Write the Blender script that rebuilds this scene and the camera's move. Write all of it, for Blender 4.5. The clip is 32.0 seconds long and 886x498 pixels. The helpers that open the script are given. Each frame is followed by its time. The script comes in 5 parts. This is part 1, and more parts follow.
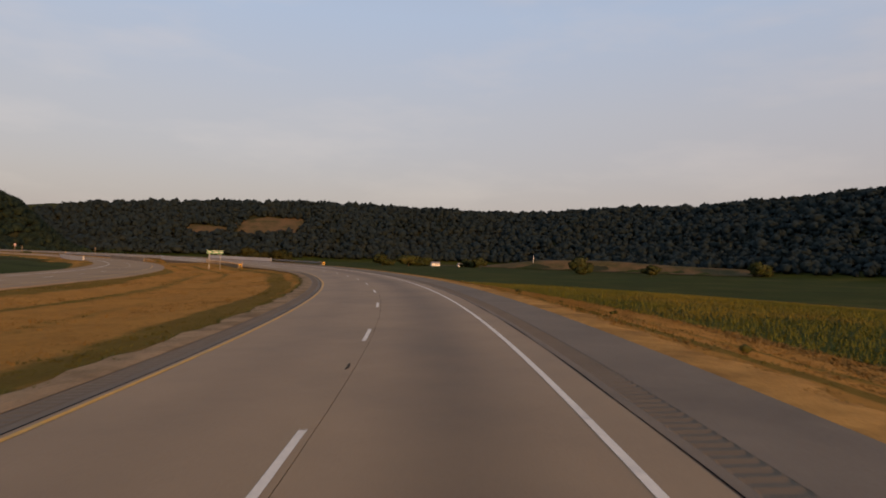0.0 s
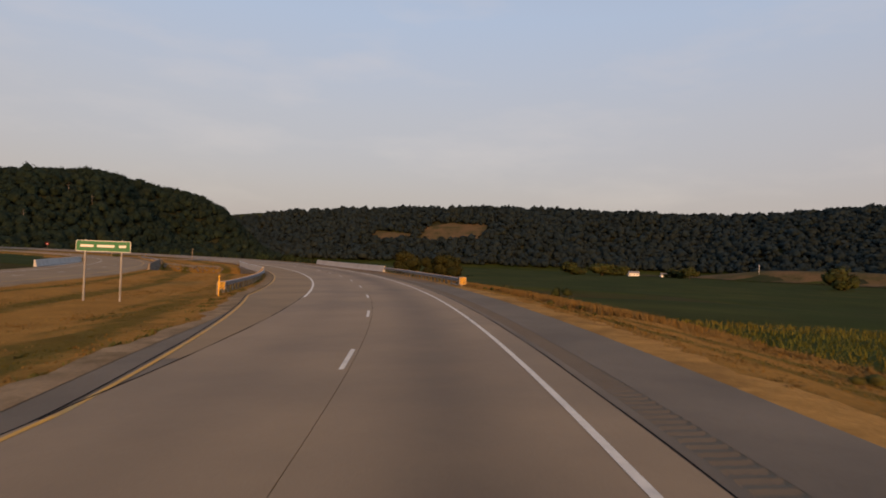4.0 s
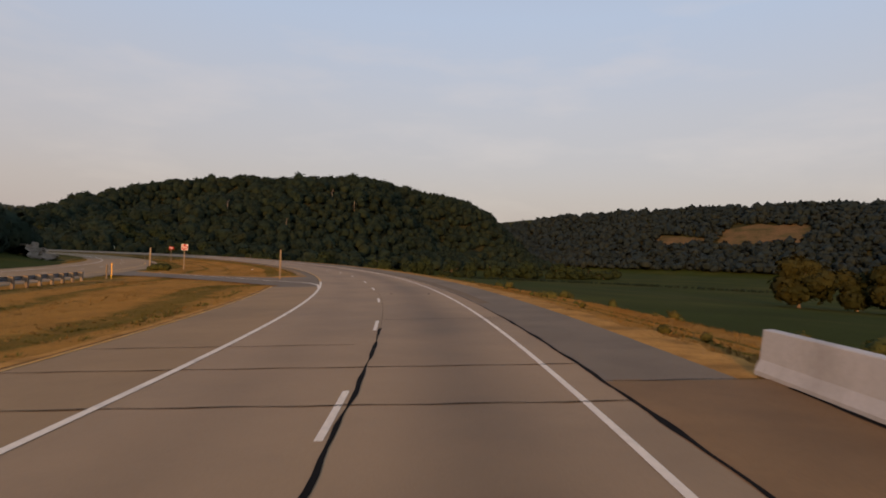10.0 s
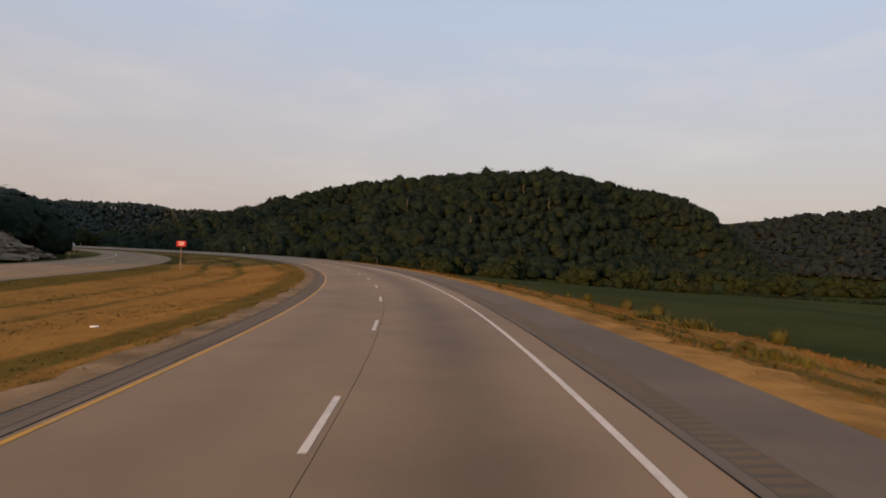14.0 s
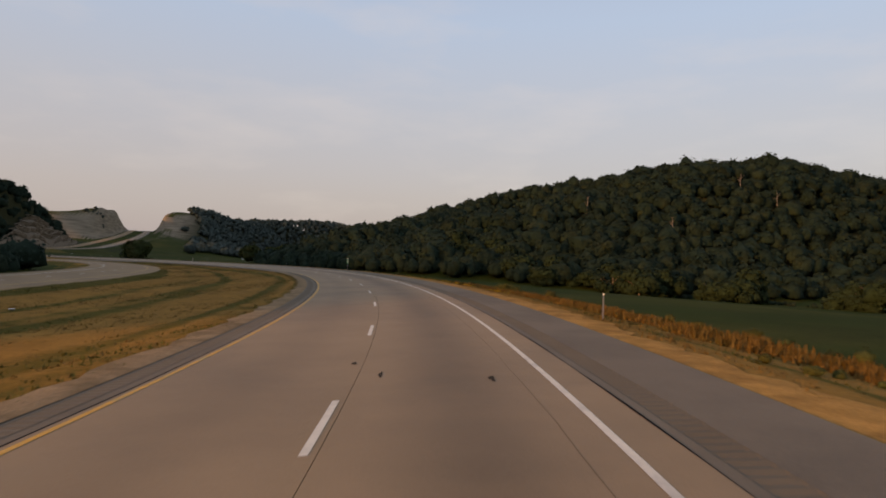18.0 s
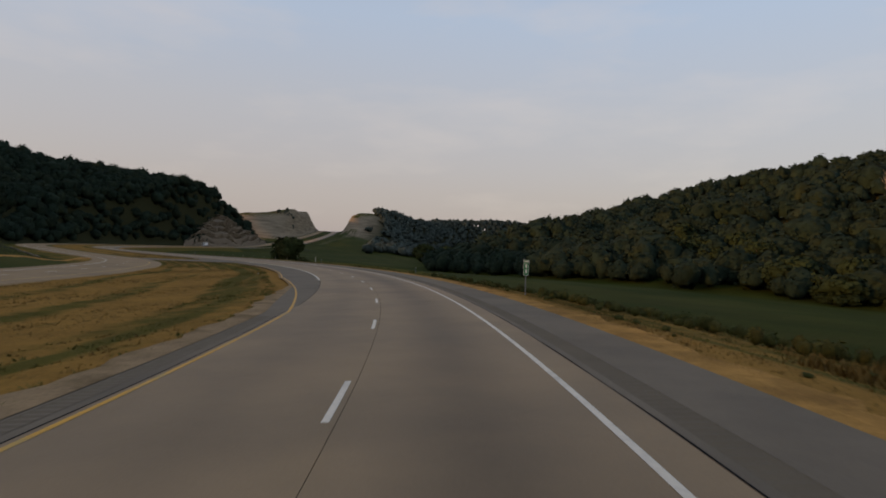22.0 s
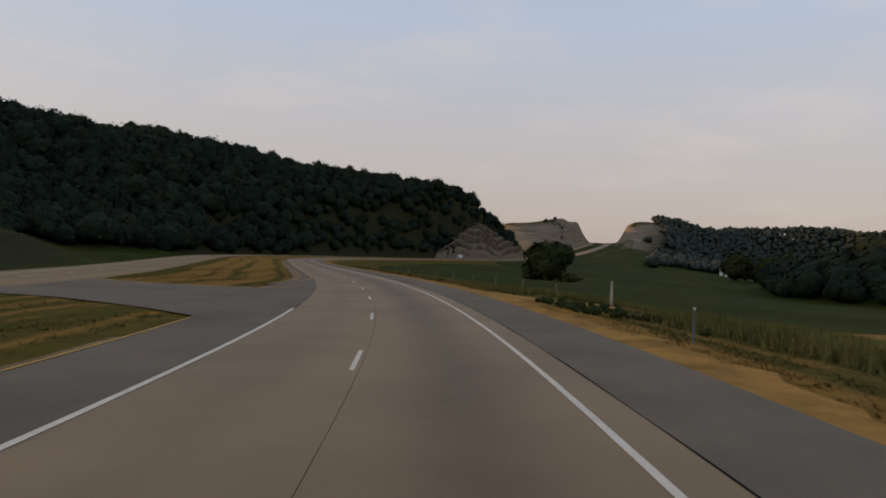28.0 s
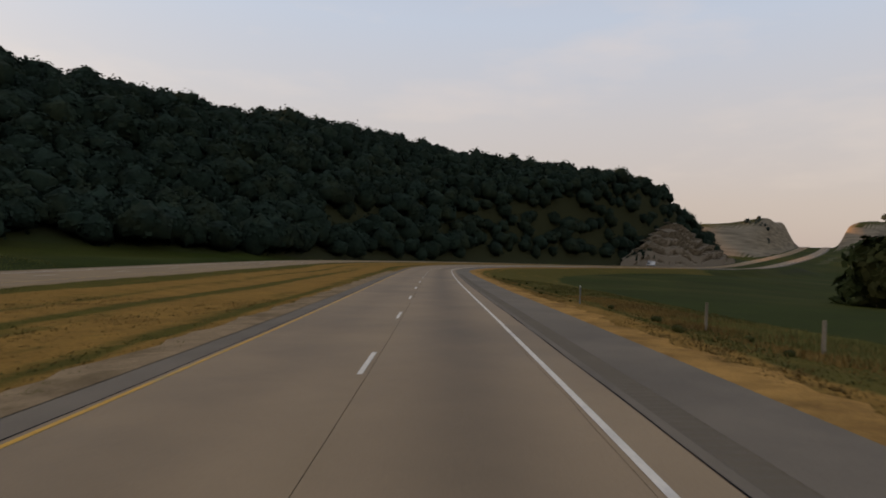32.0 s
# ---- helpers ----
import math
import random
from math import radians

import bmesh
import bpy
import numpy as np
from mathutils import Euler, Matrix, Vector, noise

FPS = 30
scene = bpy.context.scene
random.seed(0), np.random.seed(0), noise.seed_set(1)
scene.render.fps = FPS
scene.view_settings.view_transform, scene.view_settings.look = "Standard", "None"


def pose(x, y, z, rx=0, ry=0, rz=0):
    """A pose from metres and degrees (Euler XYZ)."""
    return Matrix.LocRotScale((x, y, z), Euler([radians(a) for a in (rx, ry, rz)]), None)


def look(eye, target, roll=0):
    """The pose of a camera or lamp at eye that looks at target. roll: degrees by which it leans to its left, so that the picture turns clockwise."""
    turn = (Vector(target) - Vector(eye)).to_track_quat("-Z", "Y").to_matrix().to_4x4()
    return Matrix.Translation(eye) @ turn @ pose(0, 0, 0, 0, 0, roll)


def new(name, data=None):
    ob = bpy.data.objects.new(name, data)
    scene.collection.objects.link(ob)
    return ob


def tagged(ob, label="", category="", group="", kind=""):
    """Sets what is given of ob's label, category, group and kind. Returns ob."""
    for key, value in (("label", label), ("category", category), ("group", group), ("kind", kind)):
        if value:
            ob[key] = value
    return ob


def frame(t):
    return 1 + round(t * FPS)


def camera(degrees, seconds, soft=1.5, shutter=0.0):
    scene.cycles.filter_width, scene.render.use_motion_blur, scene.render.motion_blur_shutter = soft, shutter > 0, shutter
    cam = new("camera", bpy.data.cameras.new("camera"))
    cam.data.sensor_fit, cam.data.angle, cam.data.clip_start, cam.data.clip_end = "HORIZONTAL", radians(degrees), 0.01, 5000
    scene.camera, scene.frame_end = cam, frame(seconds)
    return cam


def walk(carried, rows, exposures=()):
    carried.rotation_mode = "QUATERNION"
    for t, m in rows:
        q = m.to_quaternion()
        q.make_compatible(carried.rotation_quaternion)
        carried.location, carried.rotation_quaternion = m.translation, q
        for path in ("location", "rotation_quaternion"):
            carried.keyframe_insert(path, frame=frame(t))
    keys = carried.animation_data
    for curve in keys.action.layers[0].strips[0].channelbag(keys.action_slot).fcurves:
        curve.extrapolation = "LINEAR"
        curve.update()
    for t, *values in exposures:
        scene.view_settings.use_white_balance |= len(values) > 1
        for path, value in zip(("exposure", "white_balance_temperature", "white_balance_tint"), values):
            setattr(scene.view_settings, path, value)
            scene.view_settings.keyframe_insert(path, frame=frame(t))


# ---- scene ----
cam = camera(70.96, 32.0, soft=1.8, shutter=0.15)

# seconds, x, y, z, pitch, yaw, roll of the car's camera
ROWS = [
    (0.0, 1.774, -4.662, 2.439, 0.74, -0.431, 1.71),
    (0.5, 1.668, 6.830, 2.420, 0.76, 1.932, 2.17),
    (1.0, 1.134, 18.340, 2.396, 0.55, 4.256, 1.99),
    (1.5, 0.170, 29.761, 2.349, 0.88, 6.603, 2.52),
    (2.0, -1.214, 40.984, 2.296, 0.71, 8.072, 1.98),
    (2.5, -2.936, 51.978, 2.246, 0.37, 10.125, 2.34),
    (3.0, -5.046, 62.774, 2.192, 0.56, 12.350, 2.33),
    (3.5, -7.587, 73.369, 2.132, 0.93, 14.236, 2.19),
    (4.0, -10.495, 83.788, 2.081, 0.89, 16.538, 2.11),
    (4.5, -13.756, 93.970, 2.037, 0.85, 18.830, 2.02),
    (5.0, -17.356, 103.910, 2.000, 0.81, 21.110, 1.94),
    (5.5, -21.315, 113.687, 1.970, 0.77, 23.370, 1.86),
    (6.0, -25.655, 123.383, 1.947, 0.86, 25.543, 1.93),
    (6.5, -30.518, 132.951, 1.946, 1.22, 27.560, 1.90),
    (7.0, -35.750, 142.382, 1.951, -0.06, 29.543, 2.27),
    (7.5, -41.306, 151.635, 1.937, 0.49, 31.565, 1.95),
    (8.0, -47.152, 160.669, 1.925, 1.32, 33.726, 2.53),
    (8.5, -53.207, 169.510, 1.941, 0.64, 35.839, 1.94),
    (9.0, -59.545, 178.126, 1.957, -0.37, 37.663, 2.32),
    (9.5, -66.228, 186.472, 1.969, 1.07, 39.468, 2.10),
    (10.0, -73.193, 194.600, 1.982, 0.83, 41.236, 1.94),
    (10.5, -80.374, 202.552, 1.984, 0.00, 43.121, 2.40),
    (11.0, -87.833, 210.256, 1.989, 0.53, 45.244, 2.89),
    (11.5, -95.563, 217.710, 2.013, 1.56, 47.284, 2.46),
    (12.0, -103.585, 224.890, 2.036, 1.71, 49.939, 2.52),
    (12.5, -111.972, 231.698, 2.041, 0.42, 51.875, 2.52),
    (13.0, -120.648, 238.180, 2.044, 1.02, 54.366, 2.51),
    (13.5, -129.588, 244.282, 2.055, 1.20, 56.664, 2.22),
    (14.0, -138.710, 250.038, 2.066, 0.64, 58.942, 2.46),
    (14.5, -148.001, 255.431, 2.066, 1.36, 60.835, 2.24),
    (15.0, -157.440, 260.505, 2.065, 1.32, 62.785, 2.17),
    (15.5, -167.029, 265.232, 2.066, 1.28, 64.692, 2.12),
    (16.0, -176.755, 269.616, 2.071, 1.24, 66.554, 2.07),
    (16.5, -186.589, 273.650, 2.081, 1.20, 68.409, 2.03),
    (17.0, -196.538, 277.301, 2.093, 1.08, 70.480, 2.12),
    (17.5, -206.575, 280.689, 2.137, 0.92, 72.292, 1.96),
    (18.0, -216.752, 283.717, 2.184, 1.21, 74.452, 1.85),
    (18.5, -227.063, 286.361, 2.213, 0.34, 76.505, 1.71),
    (19.0, -237.474, 288.637, 2.247, 1.43, 78.617, 1.96),
    (19.5, -247.984, 290.486, 2.277, 0.92, 80.725, 2.00),
    (20.0, -258.571, 291.964, 2.301, 0.36, 83.166, 2.44),
    (20.5, -269.221, 293.068, 2.317, 1.16, 85.066, 2.62),
    (21.0, -279.921, 293.799, 2.325, 1.04, 86.916, 2.51),
    (21.5, -290.654, 294.154, 2.326, 0.84, 88.847, 2.00),
    (22.0, -301.403, 294.120, 2.319, 0.70, -268.943, 2.24),
    (22.5, -312.163, 293.656, 2.299, 0.86, -266.659, 2.46),
    (23.0, -322.916, 292.772, 2.269, 1.02, -264.268, 2.97),
    (23.5, -333.631, 291.577, 2.239, 0.16, -262.736, 2.21),
    (24.0, -344.264, 289.991, 2.207, 0.76, -260.741, 2.89),
    (24.5, -354.800, 288.028, 2.173, 0.96, -258.524, 2.16),
    (25.0, -365.235, 285.690, 2.138, 0.44, -256.169, 2.50),
    (25.5, -375.568, 283.018, 2.103, 0.58, -254.226, 2.26),
    (26.0, -385.779, 279.970, 2.066, 0.69, -252.226, 2.35),
    (26.5, -395.841, 276.571, 2.028, 0.79, -250.234, 2.45),
    (27.0, -405.746, 272.825, 1.988, 0.90, -248.252, 2.54),
    (27.5, -415.515, 268.726, 1.949, 1.00, -246.267, 2.67),
    (28.0, -425.168, 264.281, 1.913, 1.02, -244.419, 2.25),
    (28.5, -434.682, 259.488, 1.882, 1.09, -242.401, 2.57),
    (29.0, -444.007, 254.306, 1.851, 0.59, -239.929, 2.40),
    (29.5, -453.147, 248.722, 1.823, 0.70, -237.760, 2.57),
    (30.0, -462.143, 242.774, 1.798, 0.89, -235.632, 2.83),
    (30.5, -471.003, 236.453, 1.774, 1.43, -233.460, 2.74),
    (31.0, -479.736, 229.828, 1.754, 0.52, -231.846, 2.66),
    (31.5, -488.366, 223.025, 1.743, 0.77, -230.176, 2.72),
    (32.0, -496.834, 216.056, 1.728, 1.07, -229.326, 2.29),
]


def car_pose(x, y, z, pitch, yaw, roll):
    return Matrix.Translation((x, y, z)) @ Euler((0, 0, radians(yaw))).to_matrix().to_4x4() \
        @ Euler((radians(90 + pitch), 0, 0)).to_matrix().to_4x4() @ Euler((0, 0, radians(roll))).to_matrix().to_4x4()


walk(cam, [(r[0], car_pose(*r[1:])) for r in ROWS],
     ((0, -0.06, 7600, 15), (9, 0.0, 7700, 15), (13, 0.1, 7800, 15), (18, 0.1, 7750, 14), (20, 0.05, 7650, 12), (25, 0.0, 7650, 12), (28, 0.08, 7950, 13.5), (32, 0.24, 8450, 15)))

# ---- world and sun ----
SUN_AZ, SUN_EL = 298.0, 8.0          # where the sun stands, degrees from +x, and its height
world = bpy.data.worlds.new("world")
scene.world = world
world.use_nodes = True
wn, wl = world.node_tree.nodes, world.node_tree.links
sky = wn.new("ShaderNodeTexSky")
sky.sky_type, sky.sun_disc = "NISHITA", False
sky.sun_elevation, sky.sun_rotation = radians(SUN_EL), radians(90 - SUN_AZ)
sky.air_density, sky.dust_density, sky.ozone_density = 1.0, 3.0, 2.0
geo = wn.new("ShaderNodeTexCoord")
sep = wn.new("ShaderNodeSeparateXYZ")
wl.new(geo.outputs["Generated"], sep.inputs[0])
ramp = wn.new("ShaderNodeValToRGB")
wl.new(sep.outputs[2], ramp.inputs[0])
el = ramp.color_ramp.elements
el[0].position, el[0].color = 0.0, (0.43, 0.405, 0.45, 1)
el[1].position, el[1].color = 1.0, (0.22, 0.33, 0.62, 1)
for pos, col in ((0.10, (0.455, 0.432, 0.48, 1)), (0.22, (0.455, 0.485, 0.585, 1)), (0.36, (0.41, 0.53, 0.75, 1))):
    e = el.new(pos)
    e.color = col
mp = wn.new("ShaderNodeMapping")
mp.inputs["Scale"].default_value = (1.6, 1.6, 6.0)
wl.new(geo.outputs["Generated"], mp.inputs[0])
cl = wn.new("ShaderNodeTexNoise")
cl.inputs["Scale"].default_value, cl.inputs["Detail"].default_value, cl.inputs["Roughness"].default_value = 2.2, 6.0, 0.55
wl.new(mp.outputs[0], cl.inputs["Vector"])
clr = wn.new("ShaderNodeValToRGB")
clr.color_ramp.elements[0].position, clr.color_ramp.elements[1].position = 0.5, 0.78
wl.new(cl.outputs["Fac"], clr.inputs[0])
clf = wn.new("ShaderNodeMath")
clf.operation = "MULTIPLY"
clf.inputs[1].default_value = 0.4
wl.new(clr.outputs[0], clf.inputs[0])
cmx = wn.new("ShaderNodeMix")
cmx.data_type = "RGBA"
wl.new(clf.outputs[0], cmx.inputs[0])
wl.new(ramp.outputs[0], cmx.inputs[6])
cmx.inputs[7].default_value = (0.66, 0.62, 0.64, 1)
bg1, bg2, wmix = wn.new("ShaderNodeBackground"), wn.new("ShaderNodeBackground"), wn.new("ShaderNodeAddShader")
bg1.inputs[1].default_value = 0.052
bg2.inputs[1].default_value = 0.83
wl.new(sky.outputs[0], bg1.inputs[0])
wl.new(cmx.outputs[2], bg2.inputs[0])
wl.new(bg1.outputs[0], wmix.inputs[0])
wl.new(bg2.outputs[0], wmix.inputs[1])
wl.new(wmix.outputs[0], wn["World Output"].inputs[0])

sun_data = bpy.data.lights.new("sun", "SUN")
sun_data.energy, sun_data.angle, sun_data.color = 3.6, radians(2.0), (1.0, 0.53, 0.23)
sun = new("sun", sun_data)
sa, se = radians(SUN_AZ), radians(SUN_EL)
sun.matrix_world = look((100 * math.cos(sa), 100 * math.sin(sa), 300), (100 * math.cos(sa) - 100 * math.cos(se) * math.cos(sa), 100 * math.sin(sa) - 100 * math.cos(se) * math.sin(sa), 300 - 100 * math.sin(se)))

# ---- the road's line: bends, cross fall and grade by its length ----
DS = 2.0
S = np.arange(-120, 2300 + DS, DS)
KAPPA = [30.9, 34.8, 34.7, 35.7, 34.6, 31.2, 32.6, 37.3, 34.3, 31.9, 33.8, 34.2, 33.7, 33.7, 33.9, 33.7, 36.3, 24.5, 4.0]
ks = np.concatenate([[-140, -60], np.arange(-20, 701, 40), [740, 790, 815, 975, 1000, 1040, 1300, 2400]])
kv = np.array([31, 31] + KAPPA + [-3, -3, -40.5, -40.5, 0, 2.6, 2.6, 0]) * 1e-4
kap = np.interp(S, ks, kv)


def cumul(v):
    return np.concatenate([[0], np.cumsum((v[1:] + v[:-1]) / 2 * DS)])


def at0(v):
    return v - np.interp(0, S, v)


TH = at0(cumul(kap)) + math.pi / 2
RX, RY = at0(cumul(np.cos(TH))), at0(cumul(np.sin(TH)))
bs = np.array([-20, 65, 150, 235, 320, 405, 490, 575, 660, 710, 770, 830, 960, 1030])
BANK = np.interp(S, bs, [0.0332, 0.0444, 0.0381, 0.0426, 0.0399, 0.0401, 0.0434, 0.0414, 0.044, 0.03, 0.0, -0.03, -0.03, 0.0])
GRADE = np.interp(S, [-20, 65, 150, 235, 320, 405, 490, 575, 660, 745, 1000, 1220, 1330, 1900, 2050, 2300],
                  [-0.00168, -0.00554, -0.00022, 0.0014, 0.00022, 0.00334, -0.00255, -0.00383, -0.00169, 0.006, 0.012, 0.012, 0.065, 0.07, -0.01, -0.02])
RZ = at0(cumul(GRADE))


def ip(v, s):
    return np.interp(s, S, v)


def road(s, u, dz=0.0):
    """World places at s along the lane line, u to its right, dz over the tilted road."""
    s, u = np.broadcast_arrays(np.asarray(s, float), np.asarray(u, float))
    t = ip(TH, s)
    return np.stack([ip(RX, s) + u * np.sin(t), ip(RY, s) - u * np.cos(t), ip(RZ, s) + np.clip(u, -9, 9) * ip(BANK, s) + dz], -1)


def road_pose(s, u, dz=0.0, turn=0.0):
    """A pose on the road with x to its right, y along it and z up."""
    x, y, z = road(s, u, dz)
    return pose(x, y, z, 0, 0, math.degrees(float(ip(TH, s))) - 90 + turn)


# ---- materials ----
def material(name, base, vary=0.25, scale=1.0, rough=0.8, bump=0.3, fine=20.0, second=None, mix_scale=0.1, mix_lo=0.45, mix_hi=0.62, metal=0.0, stretch=(1, 1, 1), per_piece=0.0):
    m = bpy.data.materials.new(name)
    m.use_nodes = True
    n, l = m.node_tree.nodes, m.node_tree.links
    b = n["Principled BSDF"]
    tc = n.new("ShaderNodeTexCoord")
    mpg = n.new("ShaderNodeMapping")
    mpg.inputs["Scale"].default_value = stretch
    g = n.new("ShaderNodeNewGeometry")
    l.new(g.outputs["Position"], mpg.inputs[0])

    def noise_tex(sc, det=4.0):
        t = n.new("ShaderNodeTexNoise")
        t.inputs["Scale"].default_value, t.inputs["Detail"].default_value, t.inputs["Roughness"].default_value = sc, det, 0.6
        l.new(mpg.outputs[0], t.inputs["Vector"])
        return t

    n1, n2 = noise_tex(scale), noise_tex(fine)
    col = None
    if second:
        r = n.new("ShaderNodeValToRGB")
        r.color_ramp.elements[0].position, r.color_ramp.elements[1].position = mix_lo, mix_hi
        l.new(noise_tex(mix_scale, 6.0).outputs["Fac"], r.inputs[0])
        mx = n.new("ShaderNodeMix")
        mx.data_type = "RGBA"
        l.new(r.outputs[0], mx.inputs[0])
        mx.inputs[6].default_value, mx.inputs[7].default_value = (*base, 1), (*second, 1)
        col = mx.outputs[2]
    sm = n.new("ShaderNodeMath")
    sm.operation = "ADD"
    l.new(n1.outputs["Fac"], sm.inputs[0])
    l.new(n2.outputs["Fac"], sm.inputs[1])
    last = sm.outputs[0]
    if per_piece:
        info, isl, ad = n.new("ShaderNodeObjectInfo"), g, n.new("ShaderNodeMath")
        ad.operation = "MULTIPLY_ADD"
        l.new(g.outputs["Random Per Island"], ad.inputs[0])
        ad.inputs[1].default_value = per_piece
        l.new(last, ad.inputs[2])
        last = ad.outputs[0]
    mr = n.new("ShaderNodeMapRange")
    mr.inputs["From Min"].default_value, mr.inputs["From Max"].default_value = 0.6, 1.4 + per_piece
    mr.inputs["To Min"].default_value, mr.inputs["To Max"].default_value = 1 - vary, 1 + vary
    l.new(last, mr.inputs[0])
    hs = n.new("ShaderNodeMix")
    hs.data_type, hs.blend_type = "RGBA", "MULTIPLY"
    hs.inputs[0].default_value = 1.0
    if col:
        l.new(col, hs.inputs[6])
    else:
        hs.inputs[6].default_value = (*base, 1)
    l.new(mr.outputs[0], hs.inputs[7])
    l.new(hs.outputs[2], b.inputs["Base Color"])
    b.inputs["Roughness"].default_value, b.inputs["Metallic"].default_value = rough, metal
    b.inputs["Specular IOR Level"].default_value = 0.3 if rough < 0.8 else 0.12 if rough < 0.9 else 0.03
    if bump:
        bp = n.new("ShaderNodeBump")
        bp.inputs["Strength"].default_value, bp.inputs["Distance"].default_value = bump, 0.05
        l.new(n2.outputs["Fac"], bp.inputs["Height"])
        l.new(bp.outputs[0], b.inputs["Normal"])
    return m


CONCRETE_ROAD = material("road_concrete", (0.300, 0.192, 0.096), 0.16, 0.35, 0.8, 0.15, 30, (0.250, 0.163, 0.084), 0.12)
STAINED_CONCRETE = material("rust_stained_concrete", (0.235, 0.134, 0.060), 0.2, 0.35, 0.85, 0.2, 25, (0.180, 0.106, 0.051), 0.25, 0.4, 0.65)
SHOULDER = material("shoulder_asphalt", (0.192, 0.146, 0.098), 0.18, 0.4, 0.85, 0.35, 25, (0.158, 0.122, 0.083), 0.15)
RUMBLE = material("rumble_strip", (0.150, 0.113, 0.072), 0.15, 0.6, 0.85, 0.3, 25)
WHITE_PAINT = material("white_paint", (0.72, 0.61, 0.46), 0.14, 1.5, 0.65, 0.1, 12, (0.50, 0.43, 0.34), 1.2, 0.55, 0.75)
YELLOW_PAINT = material("yellow_paint", (0.62, 0.29, 0.022), 0.18, 1.5, 0.6, 0.1, 12, (0.4, 0.26, 0.07), 1.2, 0.5, 0.7)
TAR = material("fine_crack", (0.165, 0.108, 0.060), 0.3, 3, 0.95, 0.1, 20)
SPOT = material("tar_spot", (0.055, 0.042, 0.030), 0.3, 3, 0.95, 0.1, 20)
SEAL = material("joint_sealant", (0.012, 0.011, 0.010), 0.2, 3, 0.95, 0.1, 20)
def banded_grass(name, dry, green):
    """Mown grass: dry and green by the mesh's own band value, broken up by noise at two scales."""
    m = material(name, dry, 0.35, 0.5, 0.95, 0.6, 6)
    n, l = m.node_tree.nodes, m.node_tree.links
    b = n["Principled BSDF"]
    mul = b.inputs["Base Color"].links[0].from_node
    uv = n.new("ShaderNodeUVMap")
    uv.uv_map = "band"
    sp = n.new("ShaderNodeSeparateXYZ")
    l.new(uv.outputs[0], sp.inputs[0])
    g = n.new("ShaderNodeNewGeometry")
    t = n.new("ShaderNodeTexNoise")
    t.inputs["Scale"].default_value, t.inputs["Detail"].default_value, t.inputs["Roughness"].default_value = 0.45, 7, 0.7
    l.new(g.outputs["Position"], t.inputs["Vector"])
    ad = n.new("ShaderNodeMath")
    ad.operation = "ADD"
    l.new(sp.outputs[0], ad.inputs[0])
    l.new(t.outputs["Fac"], ad.inputs[1])
    mr = n.new("ShaderNodeMapRange")
    mr.interpolation_type = "SMOOTHSTEP"
    mr.inputs["From Min"].default_value, mr.inputs["From Max"].default_value = 0.72, 1.18
    l.new(ad.outputs[0], mr.inputs[0])
    mx = n.new("ShaderNodeMix")
    mx.data_type = "RGBA"
    l.new(mr.outputs[0], mx.inputs[0])
    mx.inputs[6].default_value, mx.inputs[7].default_value = (*dry, 1), (*green, 1)
    l.new(mx.outputs[2], mul.inputs[6])
    # the fuzz of the blades catches low light
    b.inputs["Sheen Weight"].default_value, b.inputs["Sheen Roughness"].default_value = 0.045, 0.5
    b.inputs["Sheen Tint"].default_value = (1.0, 0.55, 0.14, 1)
    return m


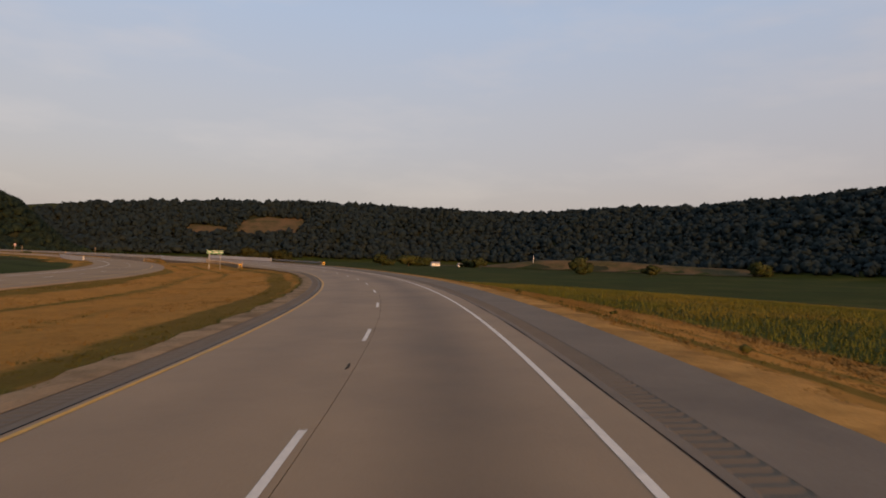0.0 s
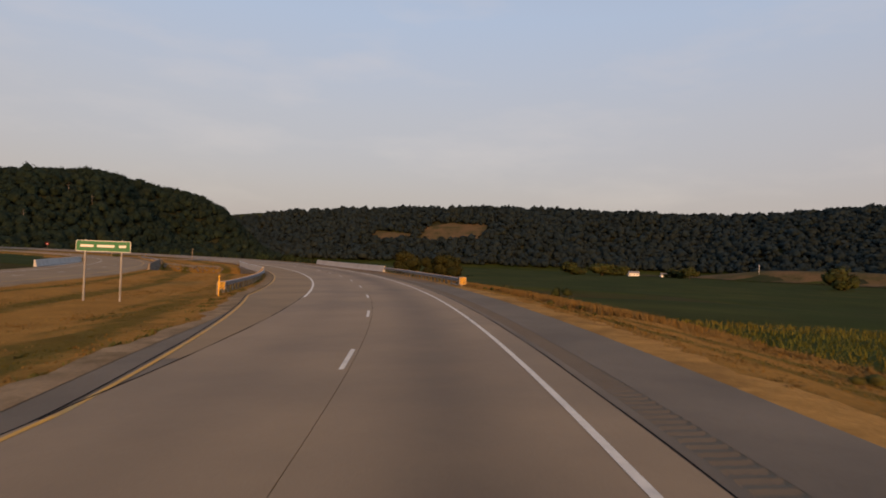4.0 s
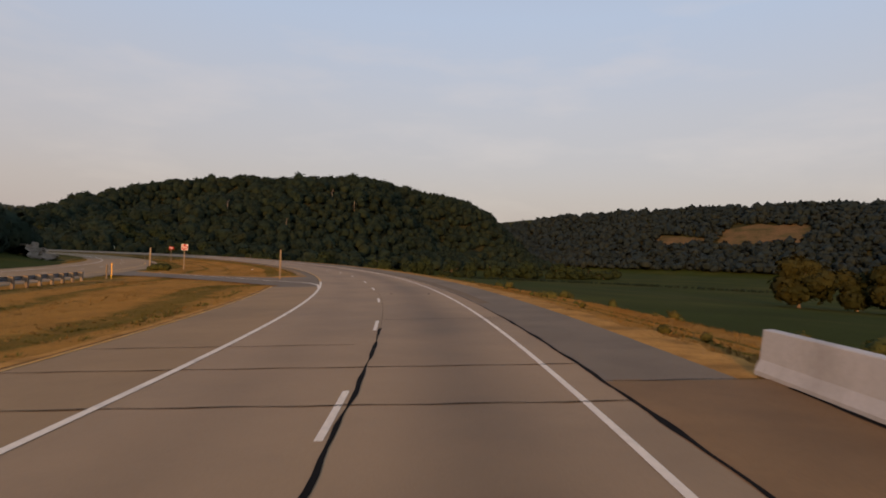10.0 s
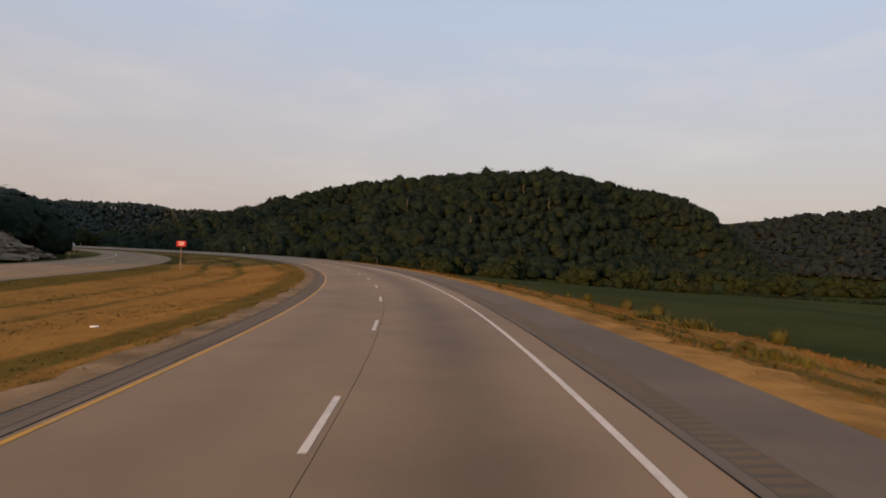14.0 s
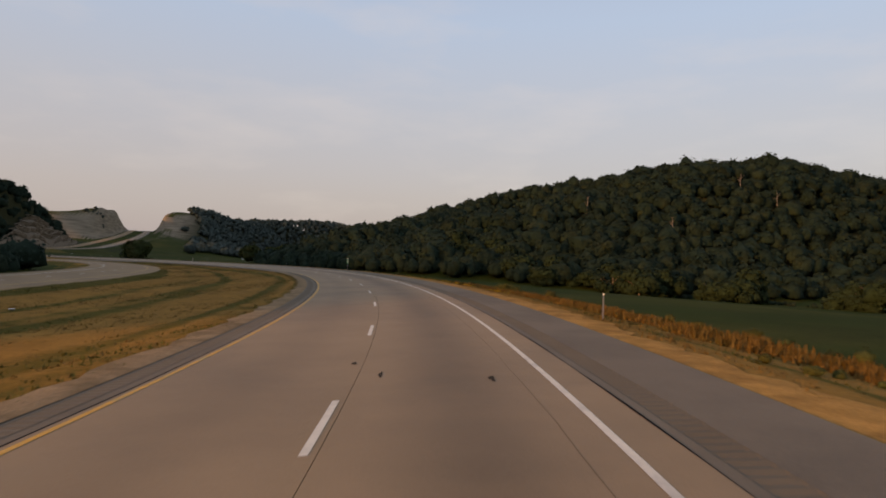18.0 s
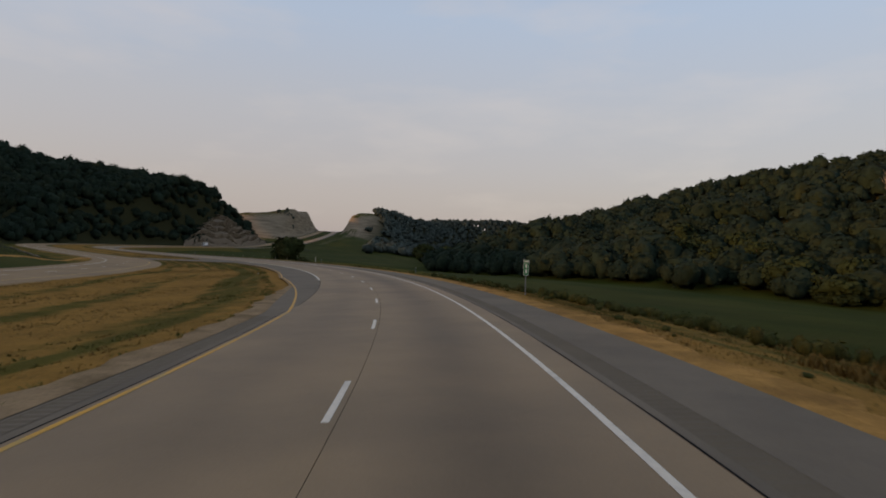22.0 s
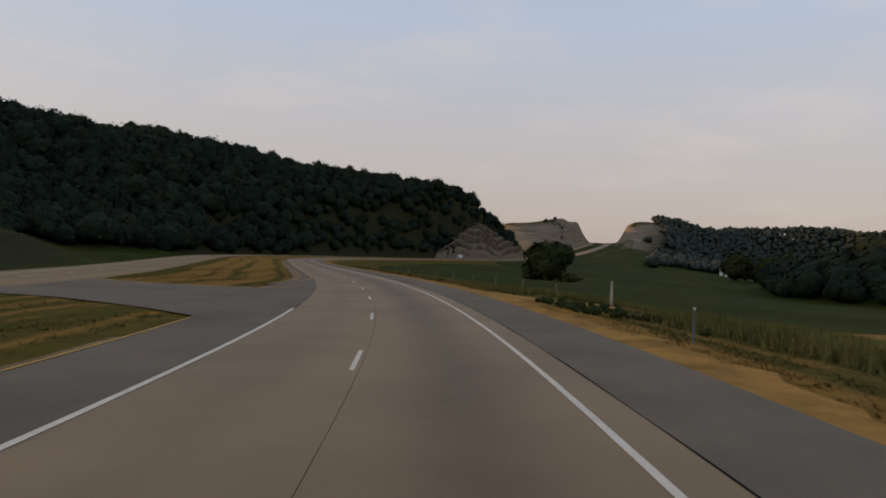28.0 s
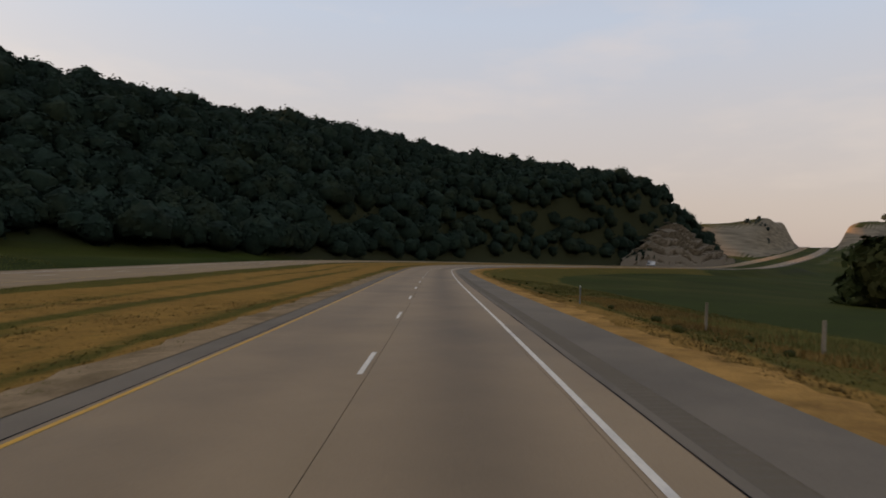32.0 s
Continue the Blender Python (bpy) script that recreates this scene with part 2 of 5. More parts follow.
GRASS = banded_grass("verge_grass", (0.245, 0.124, 0.028), (0.066, 0.058, 0.010))
MEADOW = material("dry_meadow", (0.118, 0.078, 0.038), 0.35, 0.3, 0.95, 0.5, 4, (0.065, 0.056, 0.024), 0.03, 0.42, 0.60)
FIELD_LOOK = ((0.030, 0.039, 0.006), 0.4, 0.05, 0.95, 0.5, 2.5, (0.050, 0.050, 0.009), 0.02)
def slope_material(name, flat, steep, floor=None):
    """Level land in the flat material's colour, layered earth and rock on steep faces, leaf litter on wooded slopes."""
    m = material(name, *flat)
    n, l = m.node_tree.nodes, m.node_tree.links
    b = n["Principled BSDF"]
    src = b.inputs["Base Color"].links[0].from_socket
    g = n.new("ShaderNodeNewGeometry")
    sp = n.new("ShaderNodeSeparateXYZ")
    l.new(g.outputs["True Normal"], sp.inputs[0])
    mr = n.new("ShaderNodeMapRange")
    mr.inputs["From Min"].default_value, mr.inputs["From Max"].default_value = 0.93, 0.80
    l.new(sp.outputs[2], mr.inputs[0])
    layer = n.new("ShaderNodeTexNoise")
    mp2 = n.new("ShaderNodeMapping")
    mp2.inputs["Scale"].default_value = (0.03, 0.03, 0.35)
    l.new(g.outputs["Position"], mp2.inputs[0])
    l.new(mp2.outputs[0], layer.inputs["Vector"])
    layer.inputs["Scale"].default_value, layer.inputs["Detail"].default_value = 1.0, 6
    rp = n.new("ShaderNodeValToRGB")
    rp.color_ramp.elements[0].position, rp.color_ramp.elements[0].color = 0.35, (*[v * 0.55 for v in steep], 1)
    rp.color_ramp.elements[1].position, rp.color_ramp.elements[1].color = 0.65, (*steep, 1)
    l.new(layer.outputs["Fac"], rp.inputs[0])
    mx = n.new("ShaderNodeMix")
    mx.data_type = "RGBA"
    l.new(mr.outputs[0], mx.inputs[0])
    l.new(src, mx.inputs[6])
    if floor:
        px = n.new("ShaderNodeSeparateXYZ")
        l.new(g.outputs["Position"], px.inputs[0])
        west = n.new("ShaderNodeMapRange")
        west.inputs["From Min"].default_value, west.inputs["From Max"].default_value = -1180, -1230
        l.new(px.outputs[0], west.inputs[0])
        fl = n.new("ShaderNodeMix")
        fl.data_type = "RGBA"
        south = n.new("ShaderNodeMapRange")
        south.inputs["From Min"].default_value, south.inputs["From Max"].default_value = 135, 95
        l.new(px.outputs[1], south.inputs[0])
        both = n.new("ShaderNodeMath")
        both.operation = "MULTIPLY"
        l.new(west.outputs[0], both.inputs[0])
        l.new(south.outputs[0], both.inputs[1])
        l.new(both.outputs[0], fl.inputs[0])
        fl.inputs[6].default_value = (*floor, 1)
        l.new(rp.outputs[0], fl.inputs[7])
        l.new(fl.outputs[2], mx.inputs[7])
        mr.inputs["From Min"].default_value, mr.inputs["From Max"].default_value = 0.985, 0.93
    else:
        l.new(rp.outputs[0], mx.inputs[7])
    l.new(mx.outputs[2], b.inputs["Base Color"])
    return m


GRAVEL = material("gravel_edge", (0.42, 0.212, 0.058), 0.38, 1.2, 0.95, 0.7, 14, (0.27, 0.138, 0.040), 0.5)
PALE_GRAVEL = material("pale_gravel", (0.300, 0.196, 0.104), 0.38, 1.0, 0.95, 0.6, 14, (0.205, 0.134, 0.068), 0.6)
LEAVES = material("tree_leaves", (0.0195, 0.0315, 0.0195), 0.6, 0.11, 0.95, 0.3, 0.6, (0.0290, 0.0370, 0.0190), 0.10, 0.48, 0.66, per_piece=0.35)
# next two: blue-grey distance haze put into the far woods' leaf colour
FAR_LEAVES = material("far_hazed_leaves", (0.0235, 0.0350, 0.0330), 0.40, 0.05, 0.95, 0.0, 0.3, (0.0330, 0.0410, 0.0320), 0.035, 0.46, 0.64, per_piece=0.25)
HAZE_LEAVES = material("hazed_tree_leaves", (0.058, 0.074, 0.060), 0.40, 0.05, 0.95, 0.0, 0.3, (0.072, 0.082, 0.060), 0.035, 0.46, 0.64, per_piece=0.25)


def soften(m, lift):
    """Leaves in a canopy scatter light: the shading turns from each leaf's own side towards the sky."""
    n, l = m.node_tree.nodes, m.node_tree.links
    b = n["Principled BSDF"]
    g = n.new("ShaderNodeNewGeometry")
    mx = n.new("ShaderNodeMix")
    mx.data_type = "VECTOR"
    mx.inputs[0].default_value = lift
    l.new(g.outputs["Normal"], mx.inputs[4])
    mx.inputs[5].default_value = (0, 0, 1)
    nm = n.new("ShaderNodeVectorMath")
    nm.operation = "NORMALIZE"
    l.new(mx.outputs[1], nm.inputs[0])
    l.new(nm.outputs[0], b.inputs["Normal"])


soften(LEAVES, 0.58)
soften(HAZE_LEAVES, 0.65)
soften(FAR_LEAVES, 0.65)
BARK = material("tree_bark", (0.14, 0.11, 0.085), 0.3, 2, 0.9, 0.4, 12)
FIELD = slope_material("field_ground", FIELD_LOOK, (0.27, 0.21, 0.135), (0.035, 0.035, 0.015))
ROCK = slope_material("rock", ((0.15, 0.125, 0.075), 0.3, 0.3, 0.95, 0.7, 1.5, (0.09, 0.085, 0.045), 0.15), (0.24, 0.19, 0.135), (0.24, 0.19, 0.135))
BARRIER = material("barrier_concrete", (0.46, 0.44, 0.405), 0.12, 0.6, 0.8, 0.15, 12, (0.36, 0.34, 0.305), 0.5, 0.5, 0.7)
OLD_CONCRETE = material("weathered_concrete", (0.20, 0.165, 0.125), 0.2, 0.6, 0.85, 0.2, 12, (0.13, 0.11, 0.085), 0.5, 0.45, 0.65)


# ---- mesh helpers ----
def mesh_object(name, verts, faces, mat, smooth=False, parent=None, label=""):
    me = bpy.data.meshes.new(name)
    me.from_pydata([tuple(v) for v in verts], [], faces)
    me.materials.append(mat)
    if smooth:
        me.polygons.foreach_set("use_smooth", [True] * len(me.polygons))
    ob = new(name, me)
    ob.parent = parent
    if label:
        ob["label"] = label
    return ob


def big_mesh(name, verts, tris, mat, smooth=False):
    """A mesh from arrays of places and triangles."""
    me = bpy.data.meshes.new(name)
    me.vertices.add(len(verts))
    me.vertices.foreach_set("co", np.ascontiguousarray(verts, dtype=np.float32).ravel())
    me.loops.add(tris.size)
    me.loops.foreach_set("vertex_index", np.ascontiguousarray(tris, dtype=np.int32).ravel())
    me.polygons.add(len(tris))
    me.polygons.foreach_set("loop_start", np.arange(0, tris.size, 3, dtype=np.int32))
    if smooth:
        me.polygons.foreach_set("use_smooth", np.ones(len(tris), dtype=bool))
    me.materials.append(mat)
    me.update()
    me.validate()
    return new(name, me)


def grid_faces(rows, cols):
    return [(i * cols + j, i * cols + j + 1, (i + 1) * cols + j + 1, (i + 1) * cols + j) for i in range(rows - 1) for j in range(cols - 1)]


def ribbon(name, ss, offs, mat, parent=None, label=""):
    """A strip along the road. offs: functions or numbers (u, dz) over the strip's breadth, from left to right."""
    cols = []
    for u, dz in offs:
        uu = u(ss) if callable(u) else np.full(len(ss), float(u))
        zz = dz(ss) if callable(dz) else np.full(len(ss), float(dz))
        p = road(ss, uu, 0)
        p[:, 2] += zz
        cols.append(p)
    v = np.stack(cols, 1).reshape(-1, 3)
    return mesh_object(name, v, grid_faces(len(ss), len(offs)), mat, parent=parent, label=label)


def span(a, b, step=2.0):
    return np.linspace(a, b, max(2, int(round((b - a) / step)) + 1))


# ---- lie of the land ----
def smooth01(x):
    x = np.clip(x, 0, 1)
    return x * x * (3 - 2 * x)


def ridge(x, y, pts, width):
    """A ridge along places (x, y, height), that falls to its foot over the width."""
    best = np.zeros_like(x)
    for (ax, ay, ah), (bx, by, bh) in zip(pts, pts[1:]):
        dx, dy = bx - ax, by - ay
        t = np.clip(((x - ax) * dx + (y - ay) * dy) / (dx * dx + dy * dy), 0, 1)
        d = np.hypot(x - ax - t * dx, y - ay - t * dy)
        best = np.maximum(best, (ah + t * (bh - ah)) * (1 - smooth01(d / width)))
    return best


HILL_A = [(-620, 440, 40), (-590, 490, 54), (-604, 559, 79), (-612, 651, 90), (-657, 731, 97), (-642, 848, 90), (-689, 950, 85)]
HILL_A2 = [(-657, 731, 97), (-889, 762, 109), (-821, 638, 107), (-884, 561, 89), (-883, 476, 68), (-798, 430, 45), (-755, 377, 31)]
HILL_B = [(-900, 1500, 116), (-280, 1500, 126), (194, 1560, 118), (600, 1300, 129), (900, 820, 151), (1200, 300, 120)]
# HILL_C east of x -430 is an unseen ridge, added to shade the road
HILL_C = [(-100, -90, 62), (-250, -55, 66), (-400, -25, 58), (-430, -20, 54), (-553, -38, 57), (-637, -41, 53), (-687, -59, 69), (-806, -45, 61), (-927, 10, 65), (-995, 20, 57), (-1040, 10, 43), (-1080, 8, 26), (-1112, 8, 10)]
KNOLL = [(-232, 214, 4), (-286, 226, 7), (-325, 226, 3)]
MOUND = [(-446, 176, 6), (-464, 160, 10), (-500, 126, 6)]
FOOT_BANK = [(105, 950, 6), (150, 930, 13), (290, 880, 12), (430, 800, 9)]
HILL_D = [(-1330, -60, 47), (-1420, -20, 50), (-1660, -20, 44), (-1800, -300, 90)]
HILL_E = [(-1735, 70, 47), (-1900, 130, 80), (-2150, 250, 112), (-2300, 480, 125), (-2200, 900, 110), (-1500, 1300, 116)]


def hills(x, y):
    n = 3 * np.sin(x / 61 + 1.3) * np.sin(y / 53 + .4) + 2 * np.sin(x / 27 + y / 38)
    h = np.maximum.reduce([ridge(x, y, HILL_A, 140), ridge(x, y, HILL_A2, 125), ridge(x, y, HILL_B, 480), ridge(x, y, HILL_C, 125),
                           ridge(x, y, HILL_D, 120), ridge(x, y, HILL_E, 170), ridge(x, y, KNOLL, 30), ridge(x, y, MOUND, 30), ridge(x, y, FOOT_BANK, 40)])
    return h + n * smooth01(h / 25)


def nearest_road(x, y):
    """s and u of the nearest point of the road's line."""
    x, y = np.asarray(x, float).ravel(), np.asarray(y, float).ravel()
    s, u = np.empty_like(x), np.empty_like(x)
    cs, cx, cy = S[::3], RX[::3], RY[::3]
    for i in range(0, len(x), 4000):
        a, b = x[i:i + 4000, None], y[i:i + 4000, None]
        k = np.argmin((cx - a) ** 2 + (cy - b) ** 2, 1)
        ss = cs[k]
        for _ in range(2):
            t = ip(TH, ss)
            dx, dy = a[:, 0] - ip(RX, ss), b[:, 0] - ip(RY, ss)
            ss = np.clip(ss + dx * np.cos(t) + dy * np.sin(t), S[0], S[-1])
        t = ip(TH, ss)
        dx, dy = a[:, 0] - ip(RX, ss), b[:, 0] - ip(RY, ss)
        s[i:i + 4000], u[i:i + 4000] = ss, dx * np.sin(t) - dy * np.cos(t)
    return s, u


def profile(s, u):
    """Height of the verges, median and fields over the road's level."""
    tilt = np.clip(u, -9, 9) * ip(BANK, s)
    steep = 1.0 - 0.45 * smooth01((s - 560) / 60) * (1 - smooth01((s - 1000) / 100))
    right = -0.1 - 0.75 * smooth01((u - 8) / 7) * steep - 3.0 * smooth01((u - 13) / 20) * steep - 8.0 * smooth01((u - 30) / 220)
    fill = smooth01((s - 244) / 14) * (1 - smooth01((s - 300) / 14)) + smooth01((s - 604) / 16) * (1 - smooth01((s - 664) / 14))
    median = -0.08 - 0.3 * (1 - fill) * np.sin(np.pi * np.clip((-u - 5) / 19.5, 0, 1)) ** 1.5
    left = -0.15 - 0.8 * smooth01((-u - 37) / 5) + 0.8 * smooth01((-u - 42) / 8)
    return np.where(u > 7.6, right, np.where(u < -36.5, left, np.where(u < -5, median, -0.1))) + tilt


def creek(s, u):
    d = np.abs(s - 198 - 0.1 * (u + 10))
    return 3.6 * (1 - smooth01((d - 7) / 10)) * (1 - smooth01((np.abs(u) - 120) / 60))


def land(x, y):
    shape = np.shape(x)
    x, y = np.asarray(x, float).ravel(), np.asarray(y, float).ravel()
    s, u = nearest_road(x, y)
    near = smooth01((np.abs(u + 14) - 27) / 24)
    far = smooth01((s - 1150) / 200)
    z0 = ip(RZ, s) * np.clip(1 - (np.abs(u) - 250 + 200 * far) / (300 - 100 * far), 0, 1)
    strip = (u > -40) & (u < 27)
    z = z0 + profile(s, u) - 0.3 * strip + near * hills(x, y) - creek(s, u)
    return z.reshape(shape)


def axis(lo, hi, a, b, fine, coarse_steps):
    g = np.geomspace(1, 1 + abs(hi - b) / 8, coarse_steps)[1:] * 8 - 8
    k = np.geomspace(1, 1 + abs(a - lo) / 8, coarse_steps)[1:] * 8 - 8
    return np.concatenate([a - k[::-1], np.arange(a, b, fine), b + g])


gx = axis(-4800, 4800, -1000, 100, 5.0, 70)
gy = axis(-4800, 4800, -110, 560, 5.0, 80)
GX, GY = np.meshgrid(gx, gy)
GZ = land(GX, GY)
r, c = GX.shape
idx = np.arange(r * c).reshape(r, c)
q = np.stack([idx[:-1, :-1], idx[:-1, 1:], idx[1:, 1:], idx[1:, :-1]], -1).reshape(-1, 4)
gt = np.concatenate([q[:, [0, 1, 2]], q[:, [0, 2, 3]]])
ground = tagged(big_mesh("ground", np.stack([GX, GY, GZ], -1).reshape(-1, 3), gt, FIELD, True), "green crop fields and wooded valley slopes", "ground", kind="structure")


# ---- verges ----
def left_edge(ss):
    """Left edge of the lanes: it swings out for the two turn lanes."""
    w = np.clip((ss - 94) / 33, 0, 1) * (1 - np.clip((ss - 264) / 5, 0, 1)) + np.clip((ss - 496) / 44, 0, 1) * (1 - smooth01((ss - 648) / 28))
    return -3.92 - 3.85 * w


def pad(ss):
    """Breadth of the asphalt left of the lanes: almost none beside the turn lanes."""
    w = smooth01((ss - 98) / 20) * (1 - smooth01((ss - 262) / 20)) + smooth01((ss - 500) / 24) * (1 - smooth01((ss - 640) / 10))
    return 1.1 - 0.9 * w - 0.15 * (w > 0.8) * (ss > 400)


def beside(d):
    """A line d metres left of the inner asphalt's edge."""
    return lambda ss: left_edge(ss) - pad(ss) - d


def greenness(s, u):
    """How green the grass is, 0 to 1, in long bands along the road."""
    wob = 0.5 * np.sin(s / 17.0) + 0.35 * np.sin(s / 7.3 + 1) + 0.8 * np.sin(s / 61 + 2)
    d = np.where(u < -5, left_edge(s) - u, u - 7.6)
    d = d + wob * np.clip(d / 5, 0, 1)
    slow = 0.5 + 0.5 * np.sin(s / 43 + 0.6)
    med = 0.25 * np.exp(-((d - 1.9) / 0.5) ** 2) + (0.55 + 0.4 * slow) * np.exp(-((d - 4.0) / 1.5) ** 2) + (0.75 - 0.4 * slow) * np.exp(-((d - 10.5) / 1.3) ** 2) + 0.6 * np.exp(-((d - 14.5) / 0.8) ** 2) + 0.8 * smooth01((d - 17) / 2)
    med = np.maximum(med, 0.52 * (smooth01((s - 560) / 30) * (1 - smooth01((s - 640) / 12))))
    rt = (0.45 + 0.4 * slow) * np.exp(-((d - 3.0) / 0.7) ** 2) + 0.6 * np.exp(-((d - 6.0) / 0.8) ** 2) + 0.75 * smooth01((d - 9.5) / 5)
    rt = np.maximum(rt, 0.8 * smooth01((s - 540) / 40) * smooth01((d - 2.5) / 3))
    rt = np.maximum(rt, 0.5 * smooth01((s - 380) / 40) * smooth01((d - 2.2) / 1.5))
    streak = 0.16 * np.sin(2.6 * d + 0.05 * s) + 0.12 * np.sin(4.3 * d - 0.03 * s + 1)
    return np.clip(np.where(u < -30, 0.55, np.where(u < -5, med, rt)) + streak, 0, 1)


def verge(name, ss, us, mat, label, lift=0.0, ragged=0.0):
    sg, ug = np.meshgrid(ss, us, indexing="ij")
    ug = ug + 0.0
    ug[:, -1] += ragged * (0.6 * np.sin(ss * 0.31) + 0.5 * np.sin(ss * 0.93 + 1) + 0.5 * np.sin(ss * 2.17) + 0.4 * np.sin(ss * 4.1 + 2))
    p = road(sg, ug, 0)
    p[..., 2] = ip(RZ, sg) + profile(sg, ug) - creek(sg, ug) * ((ug < -9) & (ug > -24) | (ug > 8.5)) + lift
    p[..., 2] += 0.05 * np.sin(sg * 1.7 + ug * 2.1) * np.sin(ug * 1.3 - sg * 0.6) * ((ug > 9) | (ug < -7))
    ob = mesh_object(name, p.reshape(-1, 3), grid_faces(len(ss), len(us)), mat, True)
    lay = ob.data.uv_layers.new(name="band")
    vi = np.empty(len(ob.data.loops), dtype=np.int32)
    ob.data.loops.foreach_get("vertex_index", vi)
    val = greenness(sg, ug).ravel()[vi]
    lay.data.foreach_set("uv", np.stack([val, np.zeros_like(val)], -1).astype(np.float32).ravel())
    return tagged(ob, label, "verge", kind="structure")


full = span(-110, 1100, 2.5)
verge("verge_right", full, [7.3, 8.4, 9.2, 10, 10.8, 11.6, 12.5, 13.4, 14.3, 15.4, 16.6, 18, 20, 22.5, 25.5, 27.5, 28.5], GRASS, "dry yellow and green grass on the road embankment")
verge("median", full, [-25.2, -24.2] + [-23.4 + 0.8 * k for k in range(23)] + [-5], GRASS, "dry mown grass in the shallow median in tan and green bands")
verge("verge_left", full, [-43, -41, -39, -37.5, -36], GRASS, "mown grass beside the opposite carriageway")
verge("gravel_edge", span(-110, 1100, 0.8), [7.35, 7.7, 8.0, 8.4, 8.95], GRAVEL, "sandy gravel along the shoulder", 0.035, 0.34)

# ---- roads ----
main = span(-110, 2250, 2.5)


def drift(u, dz=0.0):
    """The right-hand edge stands a little further out in the second half of the bend."""
    return lambda ss: u + 0.06 * smooth01((ss - 370) / 40) * (1 - smooth01((ss - 640) / 30))


def off(du):
    return lambda ss: left_edge(ss) + du


def chord_right(ss):
    """Foot of the straight bridge barrier beside the bending lanes."""
    return 7.22 + 0.80 * ((ss - 199.2) / 24) ** 2


def chord_left(ss):
    return -9.65 + 1.05 * ((ss - 197.7) / 22) ** 2


def worn_lane(name, paths):
    """Lane concrete with soft darker bands along the wheel paths. paths: (offset, half breadth, depth)."""
    m = material(name, (0.300, 0.192, 0.096), 0.16, 0.35, 0.75, 0.15, 30, (0.248, 0.162, 0.084), 0.12)
    n, l = m.node_tree.nodes, m.node_tree.links
    b = n["Principled BSDF"]
    src = b.inputs["Base Color"].links[0].from_socket
    uv = n.new("ShaderNodeUVMap")
    uv.uv_map = "breadth"
    sp = n.new("ShaderNodeSeparateXYZ")
    l.new(uv.outputs[0], sp.inputs[0])
    rp = n.new("ShaderNodeValToRGB")
    rp.color_ramp.interpolation = "EASE"
    rp.color_ramp.elements[0].color = rp.color_ramp.elements[1].color = (1, 1, 1, 1)
    for u, w, d in paths:
        for k, v in ((u - w, 1.0), (u, d), (u + w, 1.0)):
            e = rp.color_ramp.elements.new(min(0.99, max(0.01, k)))
            e.color = (v, v, v * 1.02, 1)
    l.new(sp.outputs[0], rp.inputs[0])
    mx = n.new("ShaderNodeMix")
    mx.data_type, mx.blend_type = "RGBA", "MULTIPLY"
    mx.inputs[0].default_value = 1.0
    l.new(src, mx.inputs[6])
    l.new(rp.outputs[0], mx.inputs[7])
    l.new(mx.outputs[2], b.inputs["Base Color"])
    return m


def breadth_map(ob, cols):
    """Gives a ribbon its place across, 0 at its left edge to 1 at its right one."""
    lay = ob.data.uv_layers.new(name="breadth")
    vi = np.empty(len(ob.data.loops), dtype=np.int32)
    ob.data.loops.foreach_get("vertex_index", vi)
    x = np.array(cols)[vi % len(cols)]
    lay.data.foreach_set("uv", np.stack([x, x], -1).astype(np.float32).ravel())
    return ob


LEFT_LANE = worn_lane("left_lane_concrete", ((0.5, 0.3, 0.90),))


def lane_edge(du=0.0):
    """Left edge of the concrete, a little nearer beside the second turn lane."""
    return lambda ss: -4.05 + 0.19 * smooth01((ss - 494) / 8) * (1 - smooth01((ss - 676) / 8)) + du


RIGHT_LANE = worn_lane("right_lane_concrete", ((0.43, 0.36, 0.68),))
pavement = tagged(breadth_map(ribbon("road", main, [(lane_edge(), -0.3), (lane_edge(), 0), (0.167, 0), (0.167, -0.05)], LEFT_LANE), [0, 0, 1, 1]), "tan concrete carriageway with two lanes and sealed joints", "road", kind="structure")
right_slab = tagged(breadth_map(ribbon("road_right_lane", main, [(0.179, -0.05), (0.179, 0), (drift(4.82), 0), (drift(4.82), -0.3)], RIGHT_LANE), [0, 0, 1, 1]), "brown concrete right lane worn darker along its middle", "road", kind="structure")
tagged(ribbon("road_shoulder_right", main, [(drift(4.82), -0.3), (drift(4.825), -0.002), (drift(5.05), -0.006)], SHOULDER), "grey asphalt beside the lane edge", "shoulder", kind="structure")
tagged(ribbon("road_shoulder_outer", main, [(drift(5.62), -0.010), (7.55, -0.03), (7.9, -0.4)], SHOULDER), "grey asphalt road shoulder", "shoulder", kind="structure")
for nm, sa_, sb_ in (("rumble_strip_first", -40, 168), ("rumble_strip_second", 243, 598), ("rumble_strip_third", 655, 780)):
    fine_s = np.arange(sa_, sb_, 0.15)
    rz = np.where((np.arange(len(fine_s)) % 2) == 0, -0.009, -0.028)
    tagged(ribbon(nm, fine_s, [(drift(5.04), -0.008), (drift(5.10), lambda ss: rz), (drift(5.56), lambda ss: rz), (drift(5.63), -0.012)], RUMBLE), "dark grooved rumble strip in the shoulder", "rumble strip", kind="structure")
for nm, sa_, sb_, mt in (("bridge_shoulder", 168, 224, STAINED_CONCRETE), ("approach_shoulder", 224, 243, SHOULDER), ("drive_shoulder", 598, 655, SHOULDER), ("shoulder_strip", 780, 2250, SHOULDER)):
    tagged(ribbon(nm, span(sa_, sb_, 2), [(drift(5.04), -0.007), (drift(5.63), -0.009)], mt), "plain pavement between the lane edge and the outer shoulder", "shoulder", kind="structure")
